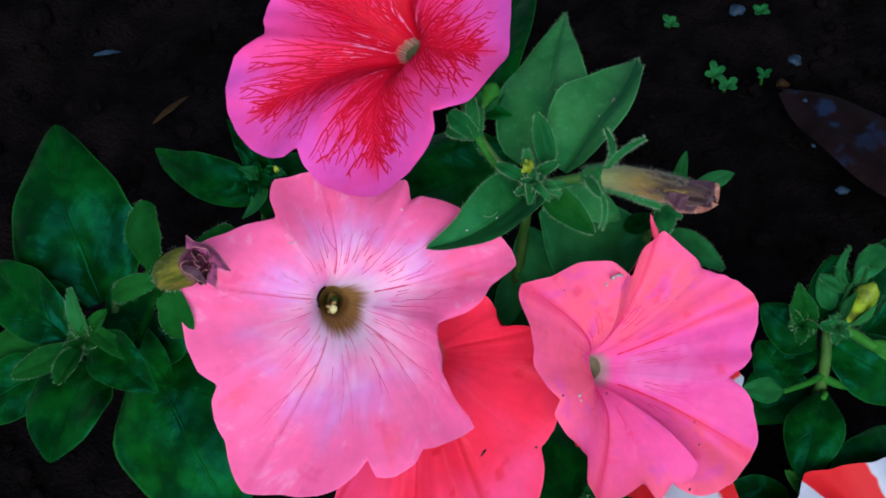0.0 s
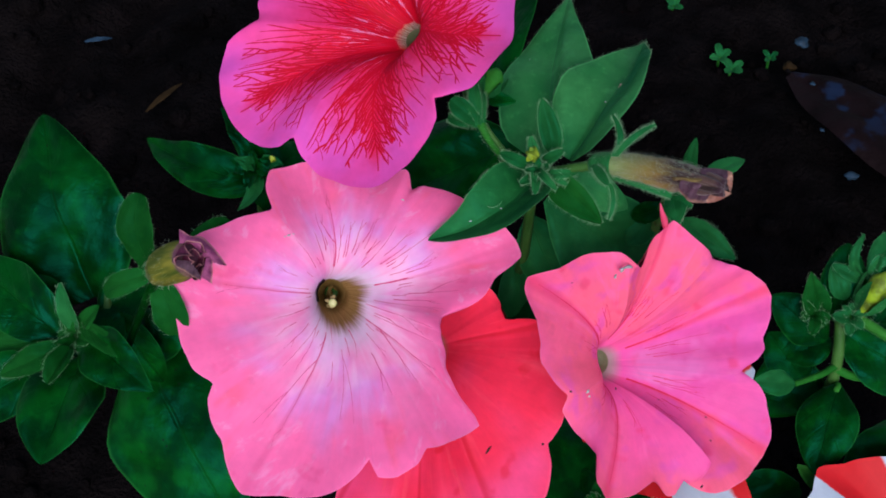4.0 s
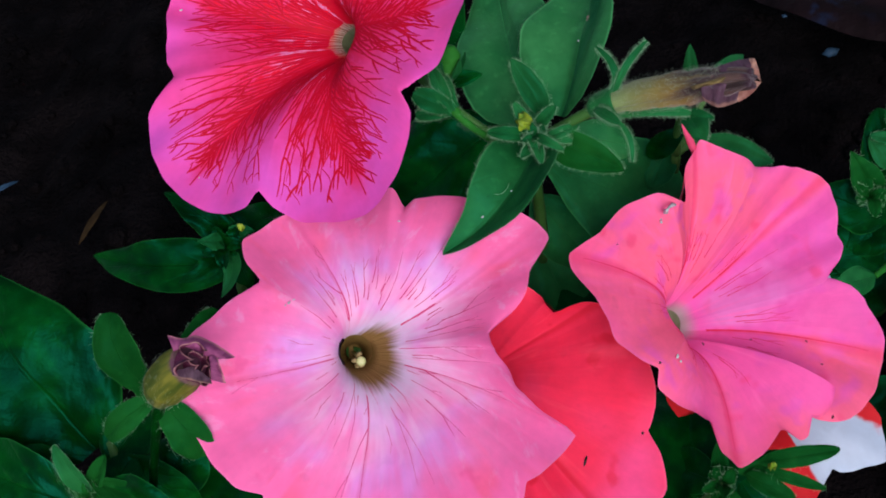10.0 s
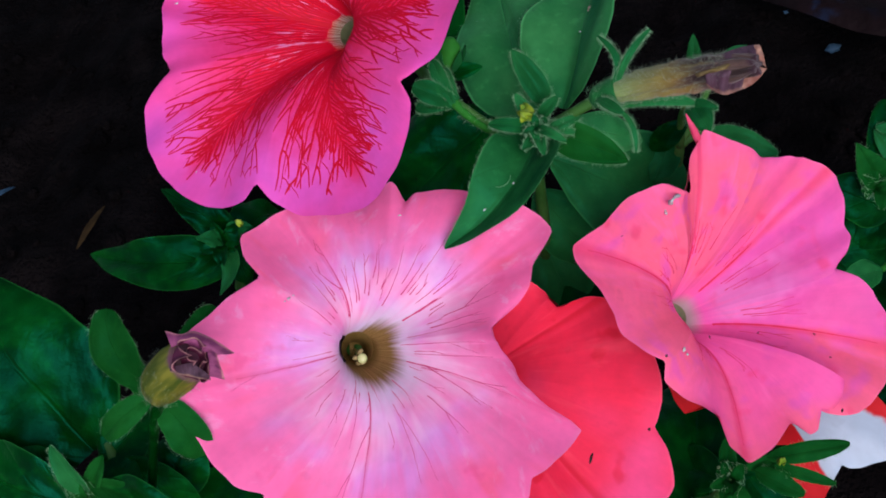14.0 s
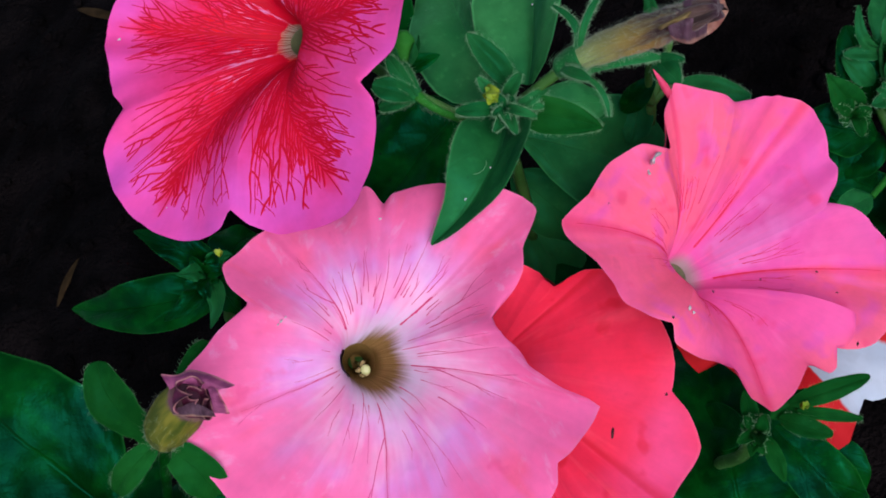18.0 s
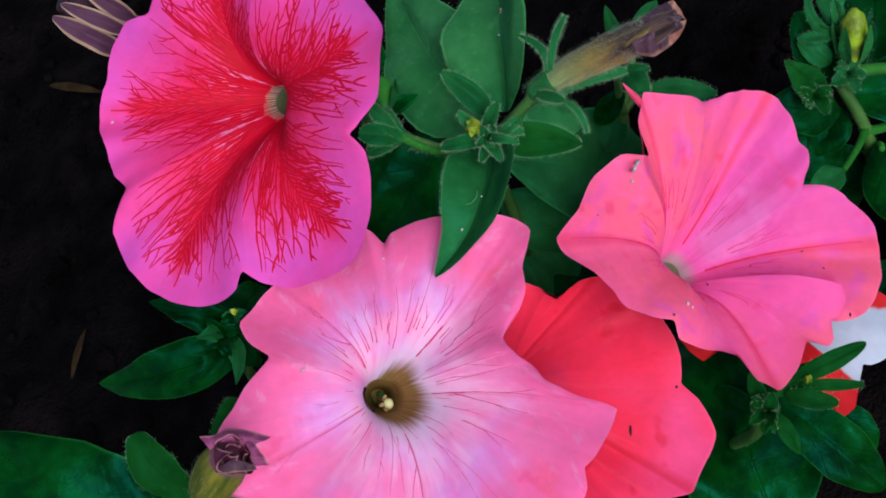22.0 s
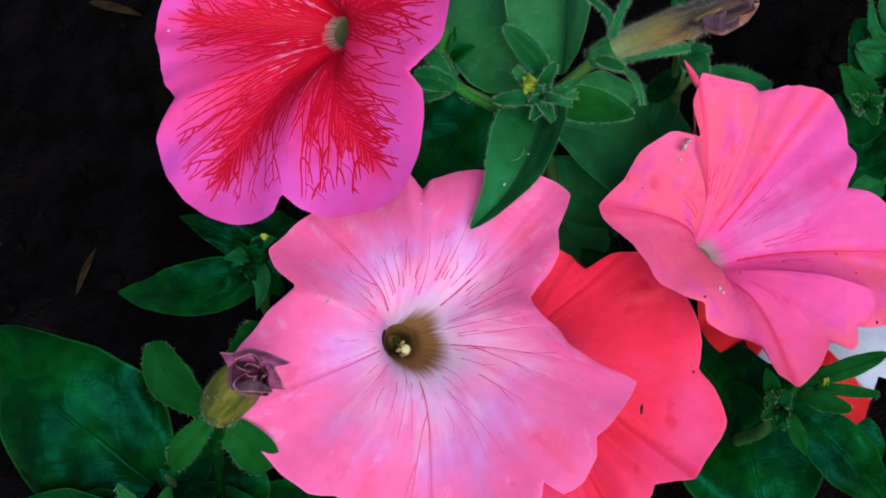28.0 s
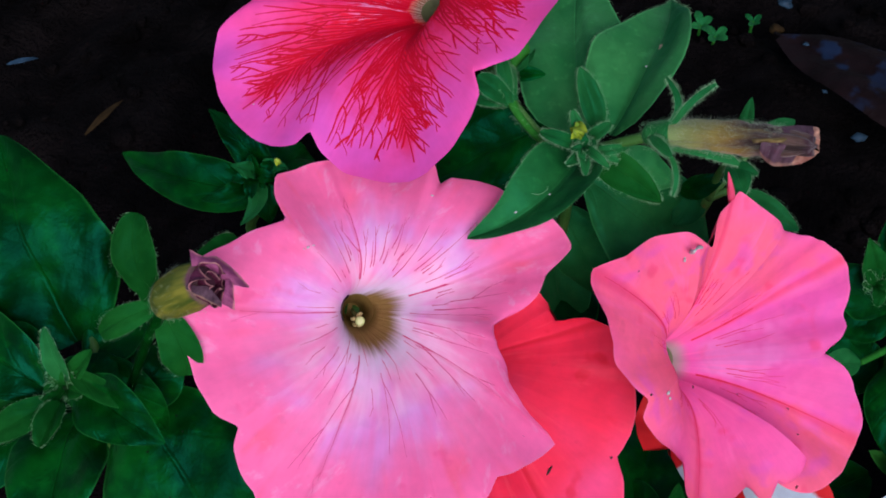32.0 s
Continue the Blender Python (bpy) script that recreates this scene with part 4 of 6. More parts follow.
# ---- ground ----
def ground():
    """One sheet of dark soil: fine and lumpy in the bed, running out flat to the horizon."""
    n = 190
    c = np.linspace(-0.55, 0.75, n)
    far = np.array([-80.0, -8.0, -1.5])
    xs = np.concatenate([far, c, -far[::-1]])
    ys = np.concatenate([far, c + 0.1, -far[::-1]])
    verts = []
    for x in xs:
        for y in ys:
            near = abs(x - 0.1) < 0.75 and abs(y - 0.2) < 0.75
            z = 0.0
            if near:
                p = Vector((x, y, 0))
                z = 0.010 * noise.noise(p * 14) + 0.007 * noise.noise(p * 45) + 0.004 * noise.noise(p * 120)
            verts.append((x, y, z - 0.004))
    m = len(ys)
    faces = [(i * m + j, (i + 1) * m + j, (i + 1) * m + j + 1, i * m + j + 1) for i in range(len(xs) - 1) for j in range(m - 1)]
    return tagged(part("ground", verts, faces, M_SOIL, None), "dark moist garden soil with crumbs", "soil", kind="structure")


def crumbs():
    rng = np.random.default_rng(4)
    t = (1 + 5 ** 0.5) / 2
    ico = np.array([(-1, t, 0), (1, t, 0), (-1, -t, 0), (1, -t, 0), (0, -1, t), (0, 1, t), (0, -1, -t), (0, 1, -t), (t, 0, -1), (t, 0, 1), (-t, 0, -1), (-t, 0, 1)]) / 1.9
    tri = [(0, 11, 5), (0, 5, 1), (0, 1, 7), (0, 7, 10), (0, 10, 11), (1, 5, 9), (5, 11, 4), (11, 10, 2), (10, 7, 6), (7, 1, 8), (3, 9, 4), (3, 4, 2), (3, 2, 6), (3, 6, 8), (3, 8, 9), (4, 9, 5), (2, 4, 11), (6, 2, 10), (8, 6, 7), (9, 8, 1)]
    verts, faces = [], []
    for _ in range(5200):
        x, y = rng.uniform(-0.32, 0.48), rng.uniform(-0.2, 0.62)
        r = 0.0012 * math.exp(rng.normal(0.2, 0.6))
        p = Vector((x, y, 0))
        z = 0.010 * noise.noise(p * 14) + 0.007 * noise.noise(p * 45) - 0.004
        k = len(verts)
        v = ico * r * rng.uniform(0.7, 1.3, (12, 1)) * (1, 1, 0.75) + (x, y, z + r * 0.35)
        verts += list(v)
        faces += [tuple(k + q for q in f) for f in tri]
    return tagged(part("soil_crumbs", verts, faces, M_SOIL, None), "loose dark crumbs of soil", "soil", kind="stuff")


ground()
crumbs()

# ---- flowers ----
f2 = flower("large salmon and lilac pink petunia with pale star and brown throat", (0.0104, -0.0049, 0.1260), (0.1009, -0.4661, 0.8790), (0.9901, -0.0393, -0.1345),
       [(7.8, 18.9), (15.9, 24.9), (21.9, 29), (29.4, 31.9), (35.3, 39.1), (41.5, 39.5), (63.8, 34.8), (72.8, 34), (83.6, 31.8), (87.1, 29.8), (90.5, 33.7), (92.1, 34.6), (104.3, 31), (119.1, 35.8), (143.9, 39.9), (148.7, 36.4), (151.9, 30.8), (169.6, 37.4), (178.5, 42.2), (192.7, 43.1), (199.5, 42.5), (210.7, 41.9), (219.9, 41.1), (227.4, 38.5), (231.1, 41.7), (236.6, 44), (243.1, 45.4), (247.7, 48.4), (256.6, 52.2), (266.9, 48.4), (276.7, 46), (283.3, 43.1), (289.8, 38.9), (293.6, 36.3), (295.6, 40.5), (302.4, 41), (310, 39.7), (315, 37.2), (325, 39.2), (334.3, 40.2), (336.5, 31.7), (342, 26.1), (357.3, 20.6)],
       (7.7, 82.2, 151.5, 226.5, 292.2), (40.7, 128.4, 190.5, 256.4, 334.5), M_PALE, M_THROAT, r0=0.0036, depth=0.0125, flare=0.0060, tube_len=0.012, cone=0.0030, fold=0.0016, lifts=(-0.0130, -0.0120, 0.0090, 0.0030, 0.0080), lean=(-0.0103, -0.0004), seed=3, bend=0.95, mark=0.22, crease=0.0018, veins=(veins_fan, M_VEIN_ROSE, "fine dark pink veins"), stigma_at=(-0.0003, 0.0003, 0.1128),
       pedicel=[(0.0259, 0.0246, 0.0777), (0.0360, 0.0388, 0.0749)])
f1 = flower("pink petunia with a dense net of red veins", (-0.0072, 0.0461, 0.1690), (-0.0778, -0.3238, 0.9429), (0.9945, -0.0916, 0.0507),
       [(3.6, 44.2), (12.8, 43.3), (29.5, 42.5), (45.2, 37.6), (63.6, 39.2), (83.6, 37.2), (91.7, 30.6), (96.3, 27.1), (106.3, 29.1), (116.3, 28.1), (129.1, 25), (140, 23.6), (150.7, 24.2), (167.8, 21), (179.6, 21), (198.3, 19.4), (204.2, 22.2), (210.2, 27.6), (220.5, 30.4), (232.4, 33.2), (242.2, 35.4), (250.1, 36.2), (259.5, 36.7), (267.7, 35.1), (271.2, 31.9), (275.5, 35.6), (282.7, 39.3), (291.4, 42.4), (299.7, 44.2), (304.7, 44), (315.1, 41.5), (328.1, 38.6), (332.3, 35), (333.3, 36.1), (342, 40.1), (351.8, 42.3), (358.9, 44.6)],
       (45.3, 92.0, 201.3, 272.7, 332.9), (66.0, 146.3, 241.9, 301.6, 0.3), M_VEINED, M_THROAT_PALE, r0=0.0030, depth=0.012, flare=0.0070, cone=0.005, fold=0.0018, crease=0.0022, mark=0.14, lifts=(-0.0030, -0.0030, -0.0010, -0.0030, 0.0050), lean=(0.0155, 0.0026), seed=7, bend=1.35, veins=(veins_net, M_VEIN_RED, "branching red veins"),
       pedicel=[(0.0256, 0.0461, 0.1376), (0.0330, 0.0423, 0.1298)])
f4 = flower("rose pink petunia turned aside, pointed lobes", (0.0879, 0.0109, 0.1072), (0.5383, -0.3985, 0.7426), (0.8380, 0.1598, -0.5217),
       [(2, 14.5), (10.1, 17), (21.1, 19.8), (39.3, 21.9), (51.1, 25.7), (58.3, 26.3), (86.5, 23.6), (96.9, 23.9), (110.7, 28.7), (118.9, 32.8), (145.2, 26.3), (148.3, 31.9), (157, 37.1), (168.9, 42.5), (175.6, 48.8), (178.9, 48), (186.6, 43.2), (193.4, 41.1), (199.1, 41), (205.4, 38.7), (212, 35.4), (217.3, 37.3), (225.8, 36), (239.7, 34.2), (247.1, 38.9), (254.7, 40.6), (263, 36.9), (268.3, 31.5), (275, 34.1), (278.8, 33.8), (283.1, 30), (291.8, 32.9), (298.9, 34.4), (312.1, 34.2), (327, 33.1), (334.3, 30.2), (346.1, 25.1), (349.2, 24.2), (355.8, 20.2)],
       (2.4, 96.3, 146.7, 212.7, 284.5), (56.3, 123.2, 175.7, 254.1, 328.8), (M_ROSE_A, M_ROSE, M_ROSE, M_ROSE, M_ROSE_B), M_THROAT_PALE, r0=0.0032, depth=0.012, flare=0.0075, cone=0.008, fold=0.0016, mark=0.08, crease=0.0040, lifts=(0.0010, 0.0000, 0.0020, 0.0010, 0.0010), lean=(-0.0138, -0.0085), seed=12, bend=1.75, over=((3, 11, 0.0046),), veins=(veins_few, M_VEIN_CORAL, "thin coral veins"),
       pedicel=[(0.0669, 0.0368, 0.0671), (0.0556, 0.0485, 0.0673)])
f3 = flower("coral red petunia half hidden under the pale pink one", (0.0203, 0.0041, 0.0967), (0.0986, -0.2918, 0.9514), (0.9933, -0.0297, -0.1121),
       [(18.6, 33.7), (24.7, 28.5), (27.2, 21.5), (33.2, 21.4), (46.7, 21.6), (165.3, 3.5), (243, 19.1), (255.8, 33.2), (260.1, 46.5), (271, 44.4), (281.4, 48.4), (298.9, 46), (301.6, 44.6), (306.2, 47.2), (310, 50.2), (319.1, 50.1), (324.3, 50.6), (326, 50.4), (333.3, 45.7), (337.6, 41.4), (344.9, 41.9)],
       (35.2, 238.3, 277.1, 296.8, 344.0), (197.5, 260.9, 287.0, 310.0, 22.1), M_CORAL, M_THROAT_PALE, r0=0.0045, depth=0.010, flare=0.010, fold=0.0022, lifts=(0.0080, 0.0000, 0.0000, -0.0020, 0.0090), lean=(0.0000, 0.0000), seed=21,
       pedicel=[(0.0226, 0.0191, 0.0460), (0.0332, 0.0401, 0.0475)])
flower("red and white petunia behind the rose pink one", (0.0850, 0.0085, 0.0653), (0.2455, -0.3401, 0.9078), (0.9668, 0.0175, -0.2549),
       [(21.8, 18.7), (44.9, 25.1), (52.7, 30.5), (69.4, 28.8), (97.1, 27.6), (124.7, 26.8), (144.7, 25.3), (169.6, 23.5), (192.3, 24.1), (204.8, 22.2), (206, 15.5), (248, 17.4), (273.3, 17.8), (276.9, 26.6), (279.4, 32.4), (286.3, 32.3), (291.6, 29.5), (297.6, 27.6), (303.8, 26.4), (305.8, 28.1), (313.8, 30.7), (322.6, 33.9), (339.4, 29.1), (355.9, 21.2)],
       (44.7, 87.2, 143.2, 244.0, 304.2), (70.8, 100.3, 199.2, 278.1, 20.5), M_BICOL, M_THROAT_PALE, r0=0.004, depth=0.010, flare=0.010, fold=0.0016, lifts=(0.0000, 0.0000, 0.0000, 0.0000, 0.0000), lean=(0.0000, 0.0000), seed=33,
       pedicel=[(0.0808, 0.0286, 0.0301), (0.0745, 0.0377, 0.0275)])
flower("red petunia with white bands beside the rose pink one", (0.1652, 0.0001, 0.0371), (0.2946, -0.3388, 0.8936), (0.9530, 0.0349, -0.3010),
       [(31.1, 32.4), (62.3, 30.7), (80.5, 31.1), (108.1, 32.5), (126.5, 34.7), (136.3, 35.8), (141, 37.2), (151.1, 40.6), (159.6, 45.4), (163.4, 44.8), (167.5, 43.8), (173.5, 44.8), (178.3, 47.8), (184, 52.3), (192.1, 52.4), (205.1, 50.1), (218, 46.6), (227.6, 41.7), (246.4, 41.5), (271.2, 38.4), (296.7, 31.7), (320.1, 28.7), (352.7, 31.9)],
       (62.3, 125.7, 167.5, 227.6, 320.1), (105.6, 154.8, 195.7, 266.8, 5.3), M_BICOL, M_THROAT_PALE, r0=0.004, depth=0.010, flare=0.010, fold=0.0018, lifts=(0.0000, 0.0000, 0.0000, 0.0000, 0.0000), lean=(0.0000, 0.0000), seed=38,
       pedicel=[(0.1523, 0.0160, -0.0027), (0.1479, 0.0325, -0.0010)])
tube("petal_tip", [(0.0756, 0.0334, 0.1236), (0.0749, 0.0329, 0.1287), (0.0741, 0.0320, 0.1337), (0.0735, 0.0326, 0.1361)], [0.0006, 0.0009, 0.0005, 0.0001], M_TIP, f4, "thin pointed coral petal tip", n=12, seg=8)


# ---- shoots ----
def shoot(label, stem, radius, group="petunia shoots"):
    root = thing("petunia_shoot", label, "plant", group)
    tube("stem", stem, [radius * 1.3, radius * 1.1, radius], M_STEM, root, n=20, seg=9)
    tube_hairs(stem, [radius * 1.3, radius], 160, root, 3, length=0.0008, thick=0.000014, lo=0.45)
    return root


def down(p, dx=0.0, dy=0.0):
    """The spot on the soil under p."""
    return (p[0] + dx, p[1] + dy, -0.012)


# shoot in the middle, beside the pale pink flower
c = (0.0418, 0.0391, 0.1316)
s = shoot("hairy green petunia shoot with broad leaves and young buds", [down(c, 0.004, 0.02), (0.0333, 0.0452, 0.0507), (0.0383, 0.0382, 0.0933), c], 0.0013)
leaf(s, (0.0409, 0.0481, 0.1221), (0.0350, 0.1023, 0.1250), 0.0262, (-0.18, -0.36, 0.9), M_SOFTLEAF, arch=0.05, fold=0.35, seed=1, belly=0.33, acute=0.6, blunt=0.8, hair=120)
leaf(s, (0.0484, 0.0470, 0.1262), (0.0584, 0.0891, 0.1261), 0.0238, (-0.46, -0.32, 0.83), M_SOFTLEAF, arch=0.10, fold=0.8, seed=2, side=-0.12, acute=0.72, belly=0.38, blunt=0.9, hair=160)
leaf(s, (0.0419, 0.0371, 0.1303), (0.0215, 0.0146, 0.1281), 0.0152, (-0.24, -0.30, 0.9), arch=0.08, fold=0.95, seed=3, belly=0.31, side=0.16, hair=160, foot=0.5, acute=0.35, blunt=0.66)
leaf(s, (0.0445, 0.0370, 0.1317), (0.0607, 0.0285, 0.1286), 0.0074, (0.1, -0.7, 0.7), material=M_SEPAL, arch=0.12, fold=0.45, seed=4, side=0.05, hair=140)
leaf(s, (0.0459, 0.0418, 0.1334), (0.0404, 0.0510, 0.1433), 0.0053, (0.3, -0.6, 0.7), material=M_LEAF, arch=0.08, fold=0.5, seed=5, hair=110)
leaf(s, (0.0438, 0.0441, 0.1132), (0.0732, 0.0406, 0.0826), 0.0280, (0.1, -0.45, 0.9), material=M_LEAF, arch=0.10, fold=0.25, seed=6, belly=0.5)
leaf(s, (0.0485, 0.0439, 0.1236), (0.0639, 0.0467, 0.1106), 0.0091, (0.0, -0.4, 0.9), material=M_SOFTLEAF, arch=0.08, fold=0.15, seed=7)
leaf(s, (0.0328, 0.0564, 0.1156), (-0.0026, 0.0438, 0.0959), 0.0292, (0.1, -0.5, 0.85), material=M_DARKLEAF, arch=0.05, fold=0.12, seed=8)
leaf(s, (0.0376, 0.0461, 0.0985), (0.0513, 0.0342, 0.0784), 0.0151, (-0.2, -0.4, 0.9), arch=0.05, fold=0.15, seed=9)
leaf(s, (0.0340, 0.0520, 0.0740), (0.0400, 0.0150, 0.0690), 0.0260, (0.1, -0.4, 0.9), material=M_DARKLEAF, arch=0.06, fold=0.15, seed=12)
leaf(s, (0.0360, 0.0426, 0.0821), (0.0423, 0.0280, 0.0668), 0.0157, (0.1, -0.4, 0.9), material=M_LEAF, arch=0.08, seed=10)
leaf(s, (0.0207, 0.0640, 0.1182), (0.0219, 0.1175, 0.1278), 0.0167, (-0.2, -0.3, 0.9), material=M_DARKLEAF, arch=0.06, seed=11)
for n, (b, t, wd) in enumerate((((0.0423, 0.0381, 0.1347), (0.0401, 0.0416, 0.1403), 26), ((0.0439, 0.0386, 0.1347), (0.0485, 0.0404, 0.1387), 28), ((0.0414, 0.0366, 0.1349), (0.0339, 0.0360, 0.1390), 30),
                                ((0.0441, 0.0356, 0.1337), (0.0526, 0.0373, 0.1349), 22), ((0.0422, 0.0346, 0.1335), (0.0401, 0.0303, 0.1360), 22), ((0.0434, 0.0346, 0.1332), (0.0445, 0.0282, 0.1357), 24),
                                ((0.0448, 0.0375, 0.1338), (0.0510, 0.0339, 0.1341), 24), ((0.0432, 0.0361, 0.1352), (0.0493, 0.0305, 0.1361), 20))):
    leaf(s, b, t, wd * 0.000098, (0.1, -0.55, 0.8), material=M_SOFTLEAF if n == 0 else M_LEAF, arch=0.30, fold=0.6, seed=20 + n, ns=14, nw=9, hair=90, blunt=0.52, belly=0.52, foot=0.45)
sprout(s, (0.0418, 0.0374, 0.1365), (0.1, -0.3, 0.95), 10, 0.0056, 61, M_BUD, name="bud_scale", label="yellow green bud scale", spread=0.22)
sprout(s, (0.0432, 0.0351, 0.1355), (0.15, -0.5, 0.85), 6, 0.0042, 5, hair=30)
# calyx and young bud on the side stalk that carries the veined flower
tube("stalk", [(0.0259, 0.0451, 0.1388), (0.0291, 0.0425, 0.1345), (0.0342, 0.0403, 0.1301), (0.0407, 0.0391, 0.1299)], [0.0011, 0.0008, 0.0009], M_PALELEAF, s, n=14)
tube_hairs([(0.0259, 0.0451, 0.1388), (0.0291, 0.0425, 0.1345), (0.0342, 0.0403, 0.1301)], [0.0014, 0.0011], 220, s, 8)
for n, (b, t, wd) in enumerate((((0.0264, 0.0435, 0.1387), (0.0195, 0.0447, 0.1447), 40), ((0.0267, 0.0428, 0.1391), (0.0239, 0.0501, 0.1453), 26), ((0.0276, 0.0440, 0.1387), (0.0253, 0.0512, 0.1409), 22), ((0.0261, 0.0441, 0.1371), (0.0184, 0.0443, 0.1379), 26))):
    leaf(s, b, t, wd * 0.000118, (0.0, -0.5, 0.85), arch=0.15, fold=0.5, seed=40 + n, ns=14, nw=9, hair=80, blunt=0.42, belly=0.6, foot=0.5)
bud(s, (0.0248, 0.0549, 0.1356), (0.0273, 0.0583, 0.1421), 0.0025, M_PALELEAF, "unopened green bud", seed=1)
leaf(s, (0.0239, 0.0555, 0.1342), (0.0329, 0.0546, 0.1356), 0.0038, (0.1, -0.6, 0.7), material=M_DARKLEAF, arch=0.1, fold=0.4, seed=45)

# shoot behind the withered bloom
c = (0.0718, 0.0456, 0.1082)
s = shoot("small green petunia shoot behind the withered bloom", [down(c, 0.0, 0.01), (0.0664, 0.0618, 0.0446), c], 0.0011)
leaf(s, (0.0778, 0.0526, 0.1171), (0.0778, 0.0565, 0.1321), 0.0040, (-0.2, -0.4, 0.9), arch=0.08, fold=0.25, seed=51)
leaf(s, (0.0800, 0.0567, 0.1135), (0.0900, 0.0680, 0.1118), 0.0052, (-0.1, -0.3, 0.9), arch=0.10, fold=0.25, seed=52)
leaf(s, (0.0750, 0.0432, 0.1258), (0.0781, 0.0346, 0.1261), 0.0058, (-0.1, -0.5, 0.85), arch=0.08, fold=0.2, seed=53, hair=90)
leaf(s, (0.0740, 0.0426, 0.1251), (0.0805, 0.0394, 0.1274), 0.0037, (-0.1, -0.5, 0.85), arch=0.12, fold=0.2, seed=54, hair=70)
leaf(s, (0.0653, 0.0451, 0.1093), (0.0744, 0.0455, 0.1172), 0.0056, (0.2, -0.5, 0.85), material=M_DARKLEAF, arch=0.08, seed=55)
leaf(s, (0.0770, 0.0499, 0.1060), (0.0929, 0.0424, 0.1036), 0.0067, (0.0, -0.5, 0.85), arch=0.08, fold=0.15, seed=56, hair=70)
leaf(s, (0.0703, 0.0498, 0.1054), (0.0646, 0.0424, 0.1000), 0.0079, (0.0, -0.5, 0.85), arch=0.06, seed=57)
tube("stalk", [c, (0.0751, 0.0474, 0.1087), (0.0772, 0.0499, 0.1059)], [0.0010, 0.0008], M_STEM, s)
tube("stalk", [c, (0.0766, 0.0511, 0.1126), (0.0798, 0.0564, 0.1134), (0.0780, 0.0533, 0.1166)], [0.0010, 0.0007], M_STEM, s)
tube("stalk", [c, (0.0726, 0.0449, 0.1172), (0.0740, 0.0434, 0.1256)], [0.0010, 0.0008], M_STEM, s)


# ---- withered blooms ----
def frill_mat():
    """Crumpled purple petal with a pink rolled edge."""
    k = Mat("withered_frill")
    u, v = k.uv()
    o = k.obj()
    c = k.mix(k.noise(o, 320.0, 3.0), (0.030, 0.003, 0.016), (0.20, 0.030, 0.085))
    c = k.mix(k.step(k.math('ADD', v, k.math('MULTIPLY', k.math('SUBTRACT', k.noise(o, 500.0, 2.0), 0.5), 0.3)), 0.82, 0.97), c, (0.46, 0.21, 0.21))
    k.bump(k.noise(k.vec(k.math('MULTIPLY', u, 60.0), k.math('MULTIPLY', v, 3.0)), 1.0, 2.0), 0.6, 0.0006)
    return k.finish(c, 0.55, 0.3, 0.12)


M_FRILL = frill_mat()


def fold_mat():
    """A dry petal fold, purple with cream margins and fine veins."""
    k = Mat("withered_petal_fold")
    u, v = k.uv()
    o = k.obj()
    c = k.mix(k.noise(k.vec(k.math('MULTIPLY', u, 9.0), k.math('MULTIPLY', v, 3.0)), 1.0, 3.0), (0.035, 0.010, 0.030), (0.17, 0.075, 0.13))
    rim = k.step(k.math('ADD', k.math('ABSOLUTE', u), k.math('MULTIPLY', k.math('SUBTRACT', k.noise(o, 300.0, 2.0), 0.5), 0.25)), 0.66, 0.84)
    c = k.mix(rim, c, (0.44, 0.30, 0.20))
    k.bump(k.noise(k.vec(k.math('MULTIPLY', u, 14.0), k.math('MULTIPLY', v, 3.0)), 1.0, 2.0), 0.6, 0.0006)
    return k.finish(c, 0.55, 0.25, 0.1)


M_FOLD = fold_mat()


def frill(parent, centre, axis, r, height, seed, flare=0.7, waves=5, curl=0.35, label="crumpled purple petal mouth"):
    """A shrivelled petal ring that waves in and out towards its free edge."""
    A = unit(axis)
    a = unit(np.cross(A, (0.2, 0.5, 0.8)))
    b = np.cross(A, a)
    nt, ns = 64, 12
    th = np.linspace(0, 2 * np.pi, nt)
    P = np.zeros((ns, nt, 3))
    UV = np.zeros((ns, nt, 2))
    for i, q in enumerate(np.linspace(0, 1, ns)):
        for j, g in enumerate(th):
            wv = math.sin(waves * g + seed) + 0.6 * math.sin((waves * 2 - 1) * g + 2 * seed) + 0.8 * noise.noise(Vector((math.cos(g) * 2, math.sin(g) * 2, seed + q)))
            rr = r * (1 + (flare - 1) * q + curl * q * wv)
            hh = height * (q + 0.25 * q * math.sin(3 * g + seed * 1.7) - 0.25 * q ** 3 * wv)
            P[i, j] = np.array(centre) + A * hh + (a * math.cos(g) + b * math.sin(g)) * rr
            UV[i, j] = (j / (nt - 1), q)
    return sheet("petal_mouth", P, M_FRILL, parent, label, thick=0.00015, UV=UV)


def lilac_mat(name, a, b, rim):
    """A dry petal fold with fine veins and a paler rolled margin."""
    k = Mat(name)
    u, v = k.uv()
    o = k.obj()
    c = k.mix(k.noise(k.vec(k.math('MULTIPLY', u, 9.0), k.math('MULTIPLY', v, 2.0), k.rand()), 1.0, 3.0), a, b)
    edge = k.step(k.math('ADD', v, k.math('MULTIPLY', k.math('SUBTRACT', k.noise(o, 400.0, 2.0), 0.5), 0.3)), 0.80, 0.98)
    c = k.mix(edge, c, rim)
    k.bump(k.noise(k.vec(k.math('MULTIPLY', u, 20.0), k.math('MULTIPLY', v, 2.0)), 1.0, 2.0), 0.6, 0.0006)
    return k.finish(c, 0.55, 0.25, 0.12)


